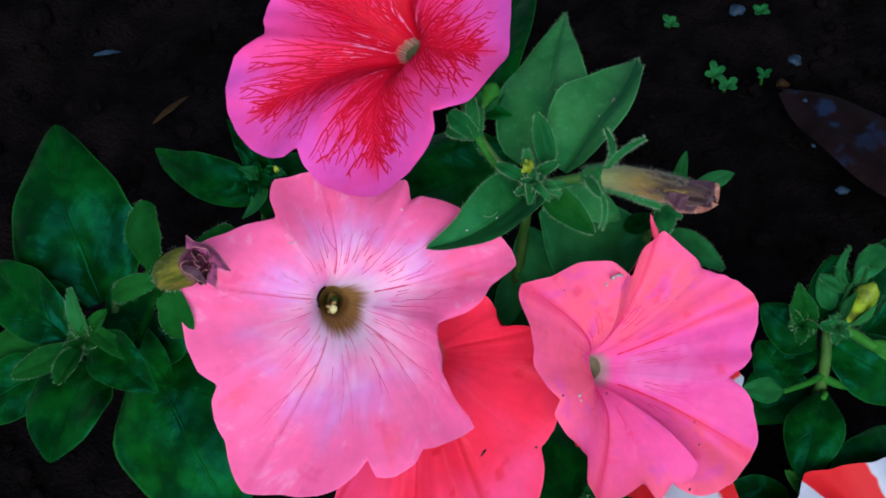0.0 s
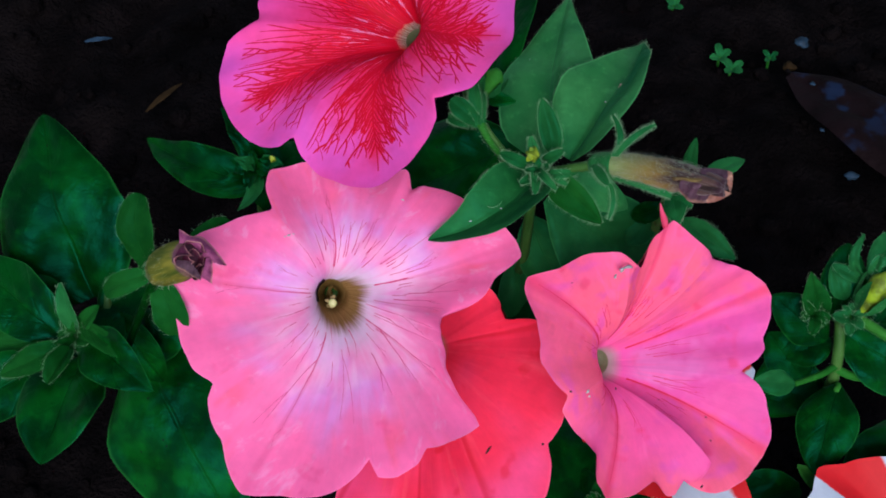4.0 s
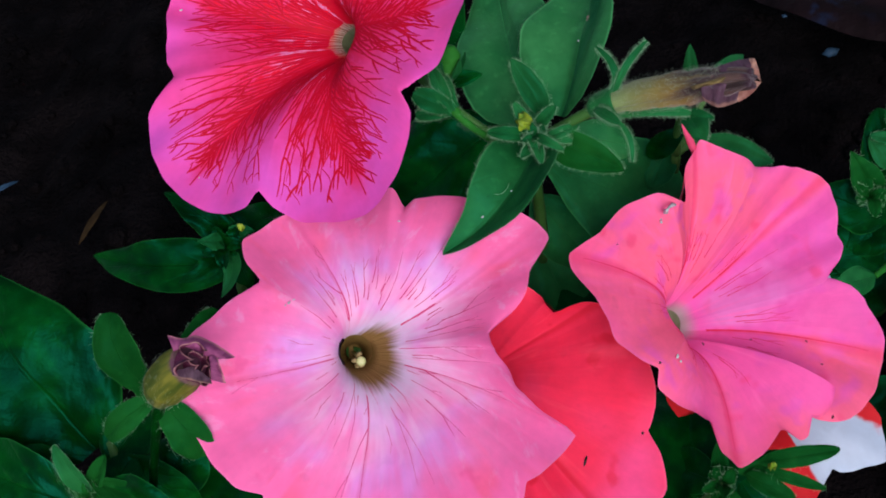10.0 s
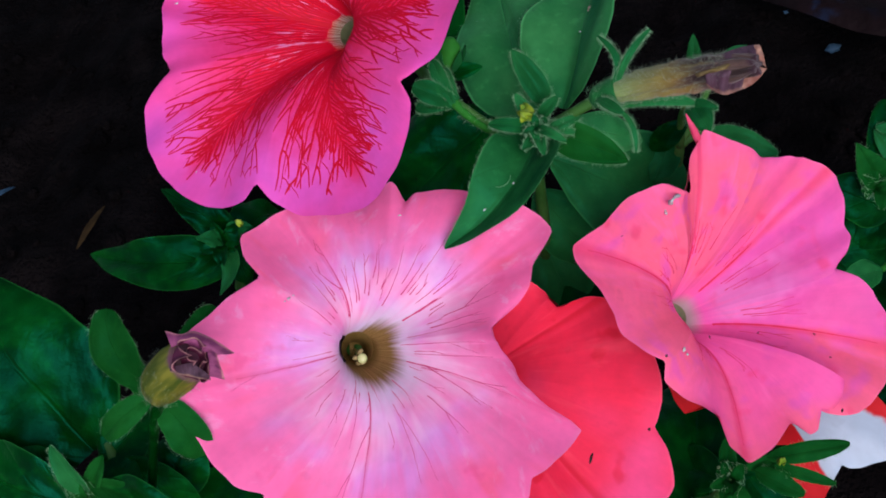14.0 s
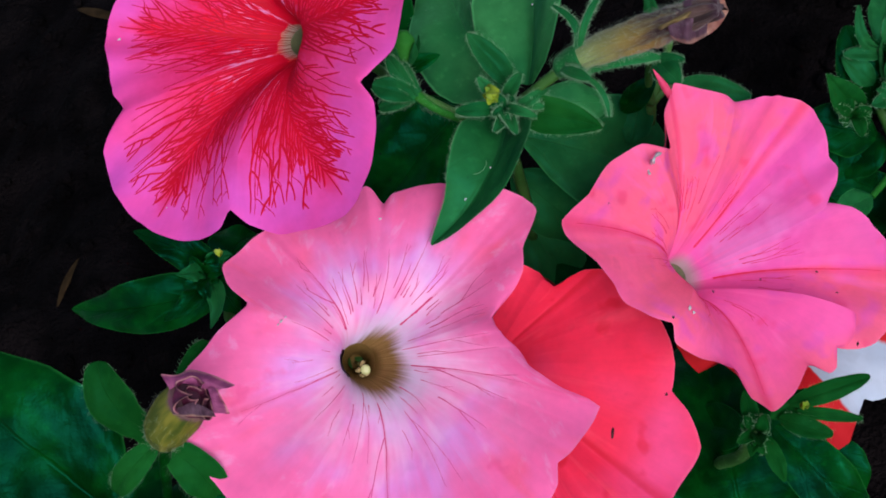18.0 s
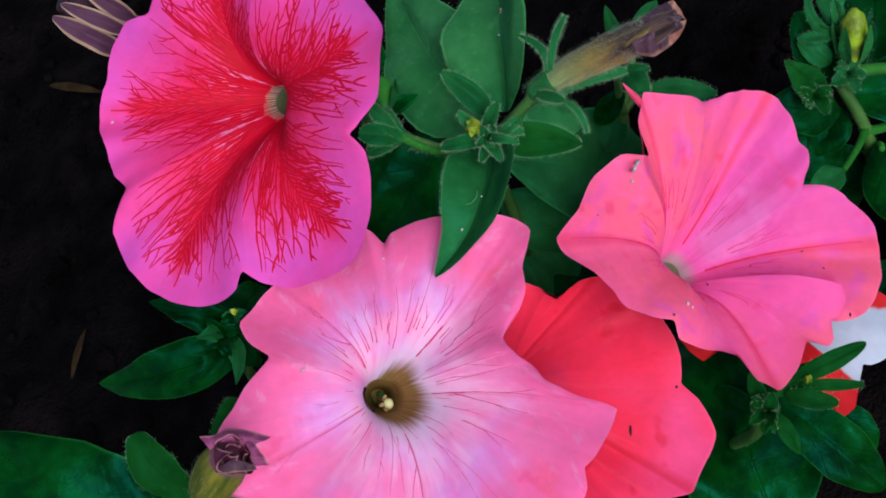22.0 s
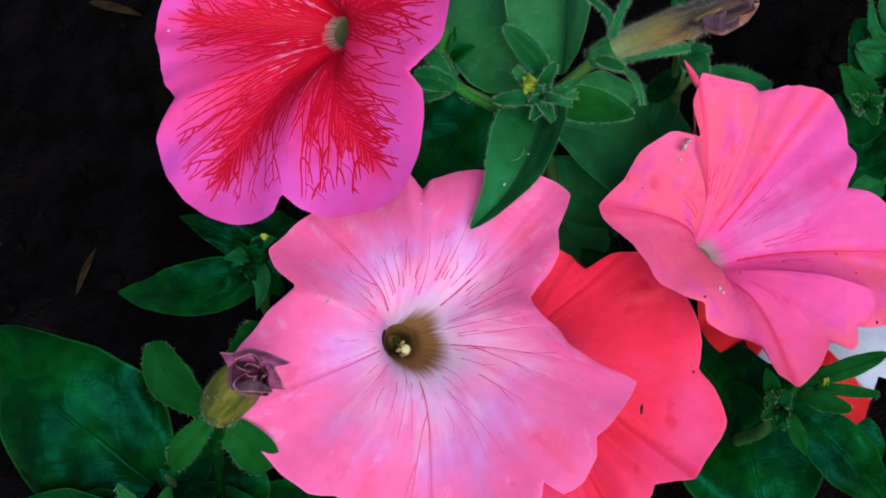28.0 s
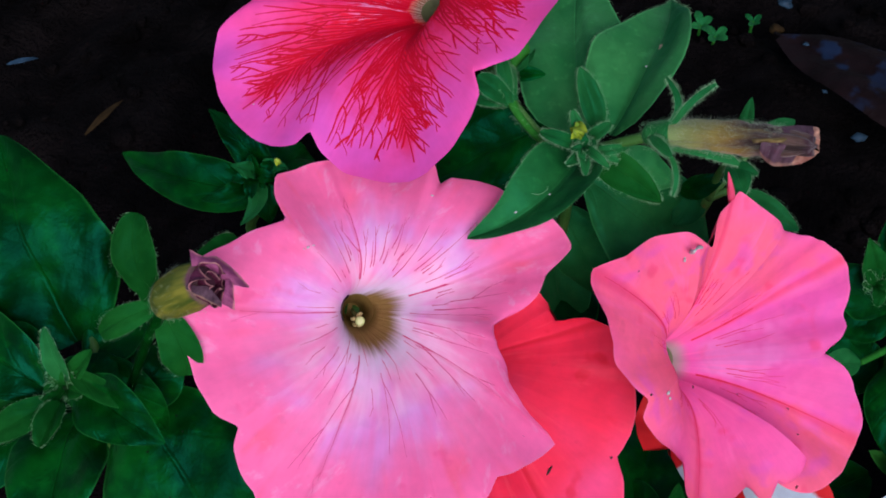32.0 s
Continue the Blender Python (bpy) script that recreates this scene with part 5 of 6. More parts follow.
M_LILAC = lilac_mat("withered_lilac_grey", (0.018, 0.007, 0.011), (0.155, 0.078, 0.115), (0.30, 0.17, 0.13))
M_FRILL_PALE = lilac_mat("withered_mauve_pink", (0.15, 0.018, 0.090), (0.42, 0.110, 0.23), (0.64, 0.25, 0.28))


def ruffled(parent, origin, right, front, inner, outer, bulge, material, label, seed):
    """A crumpled petal spanned between two edges given in millimetres (right, up, front) from an origin."""
    R, F = unit(right), unit(front)
    U = np.cross(F, R)
    ns, nw = 30, 12

    def edge(pts):
        q = bez(pts, ns) / 1000
        return np.array(origin) + q[:, :1] * R + q[:, 1:2] * U + q[:, 2:] * F

    a, b = edge(inner), edge(outer)
    w = np.linspace(0, 1, nw)
    P = a[:, None] * (1 - w)[None, :, None] + b[:, None] * w[None, :, None]
    lift = bulge / 1000 * np.sin(np.pi * w)[None] * np.sin(np.pi * np.linspace(0.12, 0.88, ns))[:, None]
    rough = np.array([[noise.noise(Vector(p) * 420 + Vector((seed, 0, 0))) for p in row] for row in P]) * 0.0010
    wave = 0.0006 * np.sin(np.linspace(0, 14, ns) + seed)[:, None] * (w ** 2)[None]
    P = P + F * (lift + rough + wave)[..., None]
    UV = np.stack(np.meshgrid(np.linspace(-1, 1, ns), w, indexing='ij'), -1)
    N = unit(np.cross(np.gradient(P, axis=0), np.gradient(P, axis=1)))
    if (N @ F).mean() < 0:
        P, UV = P[::-1], UV[::-1]
    return sheet("lobe", P, material, parent, label, thick=0.0002, UV=UV)


def withered(label, pts, radii, sepals, pedicel, material, seed, count=1500, pleat=0.0, crumple=0.0004, green=M_LEAF, fringe=220, slim=1.0, stalk=M_STEM):
    root = thing("withered_bloom", label, "flower bud", "withered blooms")
    tube("tube", pts, radii, material, root, "yellow green withered tube", n=44, seg=40, ruffle=crumple, pleat=pleat)
    tube_hairs(pts, radii, int(count * 1.3), root, seed, length=0.0014, thick=0.000018, lo=0.0, hi=0.72, material=M_DOWN)
    for n, (b, t, wd, sd) in enumerate(sepals):
        leaf(root, b, t, wd * slim, (0.05, -0.5, 0.85), green, arch=0.12, fold=0.35, side=sd, seed=seed + n, ns=16, nw=7, hair=fringe, name="sepal", blunt=0.38, foot=0.75, belly=0.55)
    tube("pedicel", pedicel, [0.0009, 0.0010, 0.0013], stalk, root, n=12)
    tube_hairs(pedicel, [0.0009, 0.0013], 80, root, seed + 3, length=0.0007, thick=0.000014)
    return root


w1 = withered("long withered petunia bloom, brown purple at its closed mouth", 
              [(0.0572, 0.0379, 0.1391), (0.0648, 0.0376, 0.1411), (0.0736, 0.0340, 0.1457), (0.0800, 0.0300, 0.1510), (0.0846, 0.0280, 0.1532), (0.0872, 0.0265, 0.1548)],
              [0.0020, 0.0030, 0.0033, 0.0030, 0.0022, 0.0014],
              (((0.0572, 0.0368, 0.1395), (0.0586, 0.0464, 0.1480), 0.0021, -0.30), ((0.0605, 0.0375, 0.1405), (0.0690, 0.0456, 0.1482), 0.0019, 0.08),
               ((0.0592, 0.0356, 0.1387), (0.0626, 0.0262, 0.1344), 0.0014, 0.16), ((0.0586, 0.0361, 0.1377), (0.0757, 0.0355, 0.1353), 0.0036, 0.05), ((0.0567, 0.0361, 0.1410), (0.0614, 0.0305, 0.1422), 0.0030, 0.0)),
              [(0.0433, 0.0379, 0.1315), (0.0498, 0.0374, 0.1356), (0.0572, 0.0378, 0.1391)], M_WITHER, 61, 1700, 0.0015, 0.0006, slim=0.72)
cup = [(0.0556, 0.0379, 0.1383), (0.0568, 0.0379, 0.1389), (0.0590, 0.0378, 0.1397), (0.0608, 0.0377, 0.1402)]
tube("calyx", cup, [0.0014, 0.0026, 0.0030, 0.0031], M_LEAF, w1, "hairy green calyx", n=16, seg=20, ruffle=0.0003)
tube_hairs(cup, [0.0024, 0.0031], 420, w1, 66, length=0.0012, thick=0.000018)
for inner, outer, bulge, mat_, lab in (
        (((-3.1, -1.0, 2.6), (-0.8, 0.2, 2.8), (2.0, 0.4, 2.4), (4.4, 0.4, 1.8)), ((-2.9, -3.0, 1.6), (-1.2, -4.3, 0.9), (0.9, -4.8, 0.6), (3.7, -3.7, 1.0)), 1.2, M_LILAC, "shrivelled lilac petal fold"),
        (((3.6, -3.4, 1.5), (4.3, -0.9, 2.1), (5.9, 0.4, 1.8)), ((4.0, -3.8, 1.0), (6.2, -2.3, 1.2), (8.1, 0.0, 0.9)), 0.5, M_CRUMPLE_EDGE, "dry tan petal edge"),
        (((5.6, 4.4, 0.6), (5.8, 3.0, 0.9), (6.3, 1.9, 1.1)), ((6.6, 4.5, 0.2), (7.4, 2.6, 0.5), (7.9, 0.3, 0.9)), 0.4, M_CRUMPLE_EDGE, "dry cream petal edge"),
        (((-1.6, 2.4, 0.6), (2.7, 3.9, 0.0), (5.8, 4.5, 0.2)), ((-1.4, 1.0, 2.2), (3.6, 1.6, 1.9), (6.2, 2.4, 1.0)), 0.8, M_LILAC, "shrivelled purple petal fold"),
        (((-5.2, -0.9, 3.1), (-0.1, 0.7, 3.1), (4.3, 2.2, 2.3)), ((-4.6, -1.5, 3.0), (0.4, -0.1, 3.0), (4.7, 1.2, 2.2)), 0.4, M_OLIVE, "olive dry petal strand")):
    ruffled(w1, (0.0811, 0.0295, 0.1518), (0.984, -0.168, -0.058), (-0.042, -0.635, 0.771), inner, outer, bulge, mat_, lab, 5 + len(lab))
w2 = withered("short withered petunia bloom with crumpled purple petals", 
              [(-0.0328, -0.0173, 0.1406), (-0.0305, -0.0164, 0.1435), (-0.0260, -0.0158, 0.1473), (-0.0222, -0.0161, 0.1506)],
              [0.0026, 0.0043, 0.0047, 0.0042],
              (((-0.0349, -0.0147, 0.1408), (-0.0383, -0.0049, 0.1544), 0.0085, 0.10), ((-0.0345, -0.0160, 0.1389), (-0.0459, -0.0218, 0.1347), 0.0055, -0.03),
               ((-0.0346, -0.0158, 0.1361), (-0.0299, -0.0233, 0.1246), 0.0085, 0.10), ((-0.0321, -0.0067, 0.1356), (-0.0245, 0.0042, 0.1351), 0.0060, -0.05)),
              [(-0.0450, -0.0260, 0.1136), (-0.0405, -0.0195, 0.1245), (-0.0328, -0.0173, 0.1406)], M_WITHER_GREEN, 81, 260, crumple=0.00015, fringe=36, stalk=M_DARKLEAF, green=M_SEPAL)
d2 = np.array((0.72, -0.28, 0.62))
frill(w2, (-0.0222, -0.0165, 0.1508), d2, 0.0032, 0.0030, 1.3, 1.0, 4, 0.34)
frill(w2, (-0.0218, -0.0166, 0.1510), d2, 0.0018, 0.0030, 4.4, 1.0, 3, 0.45)
for inner, outer, bulge, mat_, lab in (
        (((-3.3, 2.2, 1.4), (-1.0, 3.0, 1.2), (1.4, 1.8, 1.4), (5.0, 0.8, 1.8)), ((-4.4, 5.2, 0.6), (-1.7, 4.6, 0.0), (0.6, 5.2, -0.4), (3.1, 4.3, 0.0), (5.6, 2.9, 0.8), (8.0, 1.2, 1.6)), 1.2, M_FRILL_PALE, "shrivelled mauve upper lip"),
        (((3.2, 1.2, 2.6), (3.5, -0.8, 2.8), (3.6, -3.1, 2.6)), ((4.5, 1.8, 2.0), (5.5, -1.0, 2.4), (6.4, -3.6, 2.0)), 0.6, M_FRILL_PALE, "curled dry pink flap"),
        (((-3.6, -1.2, 3.4), (-1.7, -1.0, 3.9), (0.2, -0.6, 4.1), (1.8, -1.5, 3.9), (3.6, -2.9, 3.2)), ((-3.4, -2.2, 3.7), (-1.2, -2.8, 4.4), (1.2, -3.3, 4.2), (3.8, -3.8, 2.9)), 0.3, M_LILAC, "grey lilac lower lip")):
    ruffled(w2, (-0.0222, -0.0161, 0.1506), (0.928, 0.055, -0.368), (0.368, -0.472, 0.801), inner, outer, bulge, mat_, lab, 3 + len(lab))
w3 = withered("withered petunia bloom with cream and purple stripes", 
              [(-0.0199, 0.0875, 0.1542), (-0.0218, 0.0879, 0.1606), (-0.0243, 0.0884, 0.1692), (-0.0267, 0.0881, 0.1753)],
              [0.0030, 0.0042, 0.0044, 0.0016],
              (((-0.0193, 0.0873, 0.1540), (-0.0206, 0.0932, 0.1599), 0.003, 0.0), ((-0.0196, 0.0868, 0.1537), (-0.0235, 0.0867, 0.1545), 0.003, 0.0)),
              [(-0.0135, 0.0879, 0.1262), (-0.0169, 0.0890, 0.1421), (-0.0199, 0.0875, 0.1542)], M_CRUMPLE, 101, 200)
for n, (b, t, wd) in enumerate((((-0.0212, 0.0815, 0.1610), (-0.0288, 0.0849, 0.1760), 0.0050), ((-0.0174, 0.0823, 0.1645), (-0.0255, 0.0854, 0.1776), 0.0038), ((-0.0155, 0.0851, 0.1645), (-0.0205, 0.0884, 0.1770), 0.0042))):
    leaf(w3, b, t, wd, (0.0, -0.5, 0.85), M_FOLD, "dry cream purple fold", arch=0.08, fold=0.9, wave=0.05, foot=0.6, blunt=0.5, seed=110 + n, name="lobe")

# right-hand shoot
c = (0.1240, 0.0519, 0.0693)
s = shoot("bushy petunia shoot with a yellow green bud", [down(c, 0.0, 0.01), (0.1259, 0.0441, 0.0399), (0.1259, 0.0450, 0.0578), c], 0.0015)
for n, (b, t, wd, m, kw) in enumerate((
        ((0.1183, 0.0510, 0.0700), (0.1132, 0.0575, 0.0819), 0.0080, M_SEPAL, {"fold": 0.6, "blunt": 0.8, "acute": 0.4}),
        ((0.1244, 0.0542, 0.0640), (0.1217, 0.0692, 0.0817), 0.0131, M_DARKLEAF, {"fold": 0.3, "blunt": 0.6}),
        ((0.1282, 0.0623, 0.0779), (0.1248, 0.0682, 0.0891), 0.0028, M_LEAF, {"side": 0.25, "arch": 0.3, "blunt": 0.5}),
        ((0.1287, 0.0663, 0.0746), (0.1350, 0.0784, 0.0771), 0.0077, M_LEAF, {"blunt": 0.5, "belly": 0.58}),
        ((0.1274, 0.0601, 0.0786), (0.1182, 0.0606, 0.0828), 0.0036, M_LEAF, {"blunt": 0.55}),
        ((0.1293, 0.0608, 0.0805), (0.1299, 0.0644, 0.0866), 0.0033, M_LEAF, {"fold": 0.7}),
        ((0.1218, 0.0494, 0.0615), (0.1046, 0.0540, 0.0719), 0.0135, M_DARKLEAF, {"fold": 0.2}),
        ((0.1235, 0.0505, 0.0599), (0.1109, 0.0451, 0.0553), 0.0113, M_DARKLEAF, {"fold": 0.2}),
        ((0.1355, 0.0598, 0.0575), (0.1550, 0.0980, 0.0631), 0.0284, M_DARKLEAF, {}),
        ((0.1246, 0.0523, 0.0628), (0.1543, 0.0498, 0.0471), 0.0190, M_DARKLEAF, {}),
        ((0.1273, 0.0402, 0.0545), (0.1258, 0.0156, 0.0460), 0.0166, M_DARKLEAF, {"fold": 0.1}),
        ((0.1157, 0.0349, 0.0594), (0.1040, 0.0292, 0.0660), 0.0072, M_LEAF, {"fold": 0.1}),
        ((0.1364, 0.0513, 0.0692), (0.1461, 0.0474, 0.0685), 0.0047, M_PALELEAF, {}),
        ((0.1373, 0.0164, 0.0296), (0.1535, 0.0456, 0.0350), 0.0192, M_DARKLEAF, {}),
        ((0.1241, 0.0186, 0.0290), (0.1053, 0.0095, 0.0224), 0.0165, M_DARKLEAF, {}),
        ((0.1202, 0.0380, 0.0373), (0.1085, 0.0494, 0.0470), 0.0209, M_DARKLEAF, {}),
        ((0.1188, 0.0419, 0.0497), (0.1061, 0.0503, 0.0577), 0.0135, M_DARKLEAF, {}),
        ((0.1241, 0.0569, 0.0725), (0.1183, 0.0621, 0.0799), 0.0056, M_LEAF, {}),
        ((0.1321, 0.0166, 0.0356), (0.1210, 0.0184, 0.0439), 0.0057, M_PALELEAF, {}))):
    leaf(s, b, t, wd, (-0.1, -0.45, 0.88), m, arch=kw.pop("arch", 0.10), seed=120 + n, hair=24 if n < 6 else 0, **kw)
tube("stalk", [c, (0.1293, 0.0529, 0.0698), (0.1379, 0.0503, 0.0682), (0.1523, 0.0519, 0.0585)], [0.0016, 0.0013], M_PALELEAF, s)
tube("stalk", [(0.1259, 0.0444, 0.0574), (0.1222, 0.0401, 0.0584), (0.1157, 0.0349, 0.0594)], [0.0011, 0.0008], M_PALELEAF, s)
tube("stalk", [(0.1256, 0.0441, 0.0563), (0.1330, 0.0447, 0.0532), (0.1483, 0.0501, 0.0486)], [0.0013, 0.0011], M_PALELEAF, s)
tube("stalk", [(0.1257, 0.0467, 0.0416), (0.1275, 0.0409, 0.0530), (0.1272, 0.0381, 0.0551)], [0.0011, 0.0008], M_PALELEAF, s)
bud(s, (0.1284, 0.0540, 0.0726), (0.1332, 0.0601, 0.0851), 0.0034, M_BUDSTREAK, "yellow green bud with brown streaks", seed=2)
sprout(s, (0.1163, 0.0501, 0.0727), (0.0, -0.5, 0.85), 8, 0.0066, 17, M_SEPAL, hair=14)
sprout(s, (0.1262, 0.0522, 0.0720), (0.0, -0.5, 0.85), 6, 0.0058, 18, M_LEAF, hair=16)
tube_hairs([(0.1284, 0.0540, 0.0726), (0.1308, 0.0570, 0.0790), (0.1332, 0.0601, 0.0851)], [0.0034, 0.0046, 0.0036], 420, s, 71, length=0.0012, thick=0.00002)
tube_hairs([c, (0.1293, 0.0529, 0.0698), (0.1379, 0.0503, 0.0682)], [0.0016, 0.0015], 240, s, 72, length=0.0011, thick=0.00002)

# low shoot at the right, under the rose pink flower
c = (0.0713, -0.0205, 0.0722)
s = shoot("low petunia shoot with narrow young leaves", [down(c, -0.005, 0.01), (0.0601, -0.0068, 0.0217), (0.0672, -0.0179, 0.0564), c], 0.0014)
for n, (b, t, wd, m) in enumerate((
        ((0.0802, -0.0172, 0.0762), (0.0977, -0.0164, 0.0768), 0.0045, M_SEPAL),
        ((0.0812, -0.0185, 0.0747), (0.0937, -0.0230, 0.0714), 0.0028, M_SEPAL),
        ((0.0772, -0.0187, 0.0740), (0.0868, -0.0246, 0.0712), 0.0044, M_SEPAL),
        ((0.0759, -0.0184, 0.0687), (0.0885, -0.0400, 0.0504), 0.0135, M_DARKLEAF),
        ((0.0755, -0.0177, 0.0730), (0.0867, -0.0142, 0.0729), 0.0051, M_SEPAL),
        ((0.0732, -0.0212, 0.0733), (0.0743, -0.0309, 0.0688), 0.0038, M_SEPAL),
        ((0.0707, -0.0212, 0.0747), (0.0689, -0.0273, 0.0789), 0.0030, M_SEPAL),
        ((0.0715, -0.0209, 0.0748), (0.0715, -0.0264, 0.0809), 0.0033, M_SEPAL),
        ((0.0715, -0.0191, 0.0740), (0.0720, -0.0122, 0.0783), 0.0038, M_SEPAL),
        ((0.0660, 0.0240, 0.0330), (0.0615, -0.0360, 0.0250), 0.0450, M_DARKLEAF),
        ((0.0858, -0.0161, 0.0488), (0.0913, -0.0280, 0.0401), 0.0109, M_DARKLEAF),
        ((0.0710, -0.0066, 0.0387), (0.0587, 0.0049, 0.0293), 0.0121, M_DARKLEAF))):
    leaf(s, b, t, wd, (0.1, -0.45, 0.88), m, arch=0.10, seed=150 + n, hair=30 if n < 3 else 0, blunt=0.5 if n < 3 else 0.72)
sprout(s, (0.0822, -0.0192, 0.0786), (0.3, -0.4, 0.85), 7, 0.0026, 62, M_BUD, name="bud_scale", label="yellow green bud scale", spread=0.22)
sprout(s, (0.0715, -0.0210, 0.0755), (0.1, -0.5, 0.85), 9, 0.0056, 27, M_SEPAL, hair=10)

# rosette at the left
c = (-0.0594, -0.0250, 0.1125)
s = shoot("broad-leaved petunia shoot with glossy deep green leaves", [down(c, -0.005, 0.01), (-0.0760, -0.0052, 0.0516), (-0.0618, -0.0207, 0.0964), c], 0.0016)
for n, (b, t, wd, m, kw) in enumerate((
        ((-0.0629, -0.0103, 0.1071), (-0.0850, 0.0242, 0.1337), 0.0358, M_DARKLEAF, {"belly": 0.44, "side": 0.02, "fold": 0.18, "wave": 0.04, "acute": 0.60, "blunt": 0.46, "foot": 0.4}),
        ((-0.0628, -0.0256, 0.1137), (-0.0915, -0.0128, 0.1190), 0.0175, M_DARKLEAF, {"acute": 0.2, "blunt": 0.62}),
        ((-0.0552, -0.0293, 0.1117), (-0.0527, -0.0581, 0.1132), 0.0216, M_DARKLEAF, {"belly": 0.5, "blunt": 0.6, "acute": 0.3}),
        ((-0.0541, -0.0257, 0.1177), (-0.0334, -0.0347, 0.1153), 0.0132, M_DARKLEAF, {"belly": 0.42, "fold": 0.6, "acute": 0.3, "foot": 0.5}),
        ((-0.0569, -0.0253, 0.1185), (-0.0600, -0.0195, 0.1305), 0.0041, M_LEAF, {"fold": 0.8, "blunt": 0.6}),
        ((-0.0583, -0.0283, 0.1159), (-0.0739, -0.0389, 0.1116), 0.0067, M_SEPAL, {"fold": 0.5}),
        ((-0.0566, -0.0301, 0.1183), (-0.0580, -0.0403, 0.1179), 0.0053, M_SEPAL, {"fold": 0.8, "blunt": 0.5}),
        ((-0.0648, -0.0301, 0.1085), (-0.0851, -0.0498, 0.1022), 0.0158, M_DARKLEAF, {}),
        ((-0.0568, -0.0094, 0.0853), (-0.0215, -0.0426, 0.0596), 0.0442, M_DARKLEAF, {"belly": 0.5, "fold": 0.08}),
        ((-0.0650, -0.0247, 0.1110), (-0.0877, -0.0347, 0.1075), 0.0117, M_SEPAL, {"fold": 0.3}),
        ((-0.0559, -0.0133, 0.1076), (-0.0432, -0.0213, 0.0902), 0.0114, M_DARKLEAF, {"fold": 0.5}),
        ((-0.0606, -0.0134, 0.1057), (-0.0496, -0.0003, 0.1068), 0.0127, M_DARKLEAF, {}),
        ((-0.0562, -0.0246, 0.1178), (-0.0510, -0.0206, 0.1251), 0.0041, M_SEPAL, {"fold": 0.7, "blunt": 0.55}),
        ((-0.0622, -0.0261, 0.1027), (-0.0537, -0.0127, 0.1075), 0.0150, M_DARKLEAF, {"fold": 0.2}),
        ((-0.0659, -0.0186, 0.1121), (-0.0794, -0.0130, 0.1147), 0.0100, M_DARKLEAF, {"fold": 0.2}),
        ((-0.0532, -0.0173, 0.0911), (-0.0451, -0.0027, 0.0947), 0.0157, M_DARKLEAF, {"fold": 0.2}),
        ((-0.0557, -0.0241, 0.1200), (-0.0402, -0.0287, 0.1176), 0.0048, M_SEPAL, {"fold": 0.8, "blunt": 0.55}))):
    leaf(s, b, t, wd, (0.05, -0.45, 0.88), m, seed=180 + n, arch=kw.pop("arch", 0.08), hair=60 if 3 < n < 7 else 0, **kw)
tube("stalk", [(-0.0583, -0.0231, 0.1038), (-0.0581, -0.0139, 0.1048), (-0.0620, -0.0059, 0.1097)], [0.0014, 0.0012], M_STEM, s)
tube("stalk", [(-0.0618, -0.0207, 0.0964), (-0.0609, -0.0158, 0.0849), (-0.0567, -0.0096, 0.0851)], [0.0014, 0.0012], M_STEM, s)
tube("stalk", [(-0.0599, -0.0229, 0.1043), (-0.0514, -0.0263, 0.1081), (-0.0447, -0.0259, 0.1136)], [0.0014, 0.0012], M_STEM, s)
sprout(s, (-0.0577, -0.0259, 0.1164), (0.05, -0.5, 0.85), 9, 0.0072, 37, M_SEPAL, hair=20)

# small shoot under the veined flower
c = (-0.0273, 0.0252, 0.1259)
s = shoot("small deep green petunia shoot with a yellow bud", [down(c, 0.01, 0.01), (-0.0423, 0.0433, 0.0655), (-0.0293, 0.0289, 0.1114), c], 0.0012)
for n, (b, t, wd, m) in enumerate((
        ((-0.0264, 0.0230, 0.1241), (-0.0592, 0.0280, 0.1267), 0.0124, M_DARKLEAF),
        ((-0.0250, 0.0257, 0.1262), (-0.0385, 0.0345, 0.1373), 0.0074, M_DARKLEAF),
        ((-0.0265, 0.0230, 0.1282), (-0.0277, 0.0124, 0.1266), 0.0042, M_LEAF),
        ((-0.0281, 0.0223, 0.1282), (-0.0371, 0.0166, 0.1283), 0.0044, M_DARKLEAF),
        ((-0.0260, 0.0235, 0.1265), (-0.0236, 0.0176, 0.1203), 0.0063, M_DARKLEAF),
        ((-0.0266, 0.0241, 0.1290), (-0.0308, 0.0223, 0.1345), 0.0042, M_LEAF),
        ((-0.0252, 0.0243, 0.1288), (-0.0196, 0.0258, 0.1305), 0.0042, M_LEAF),
        ((-0.0269, 0.0296, 0.1209), (-0.0186, 0.0390, 0.1155), 0.0104, M_DARKLEAF))):
    leaf(s, b, t, wd, (0.05, -0.45, 0.88), m, seed=210 + n, arch=0.14, wave=0.10, belly=0.36, acute=0.45, blunt=0.62, side=(0.06, -0.05, 0.2, 0.1)[n % 4])
sprout(s, (-0.0205, 0.0236, 0.1350), (0.1, -0.4, 0.9), 7, 0.0026, 63, M_BUD, name="bud_scale", label="yellow bud scale", spread=0.22)
sprout(s, (-0.0268, 0.0236, 0.1287), (0.05, -0.5, 0.85), 7, 0.0062, 47, M_DARKLEAF)


# ---- litter on the soil ----
def litter_strip(name, a, b, wd, material, label, category, seed, arch=0.05):
    root = thing(name, label, category)
    leaf(root, a, b, wd, (0, 0, 1), material, arch=arch, fold=0.2, seed=seed, name="blade", ns=26, nw=11)
    return root


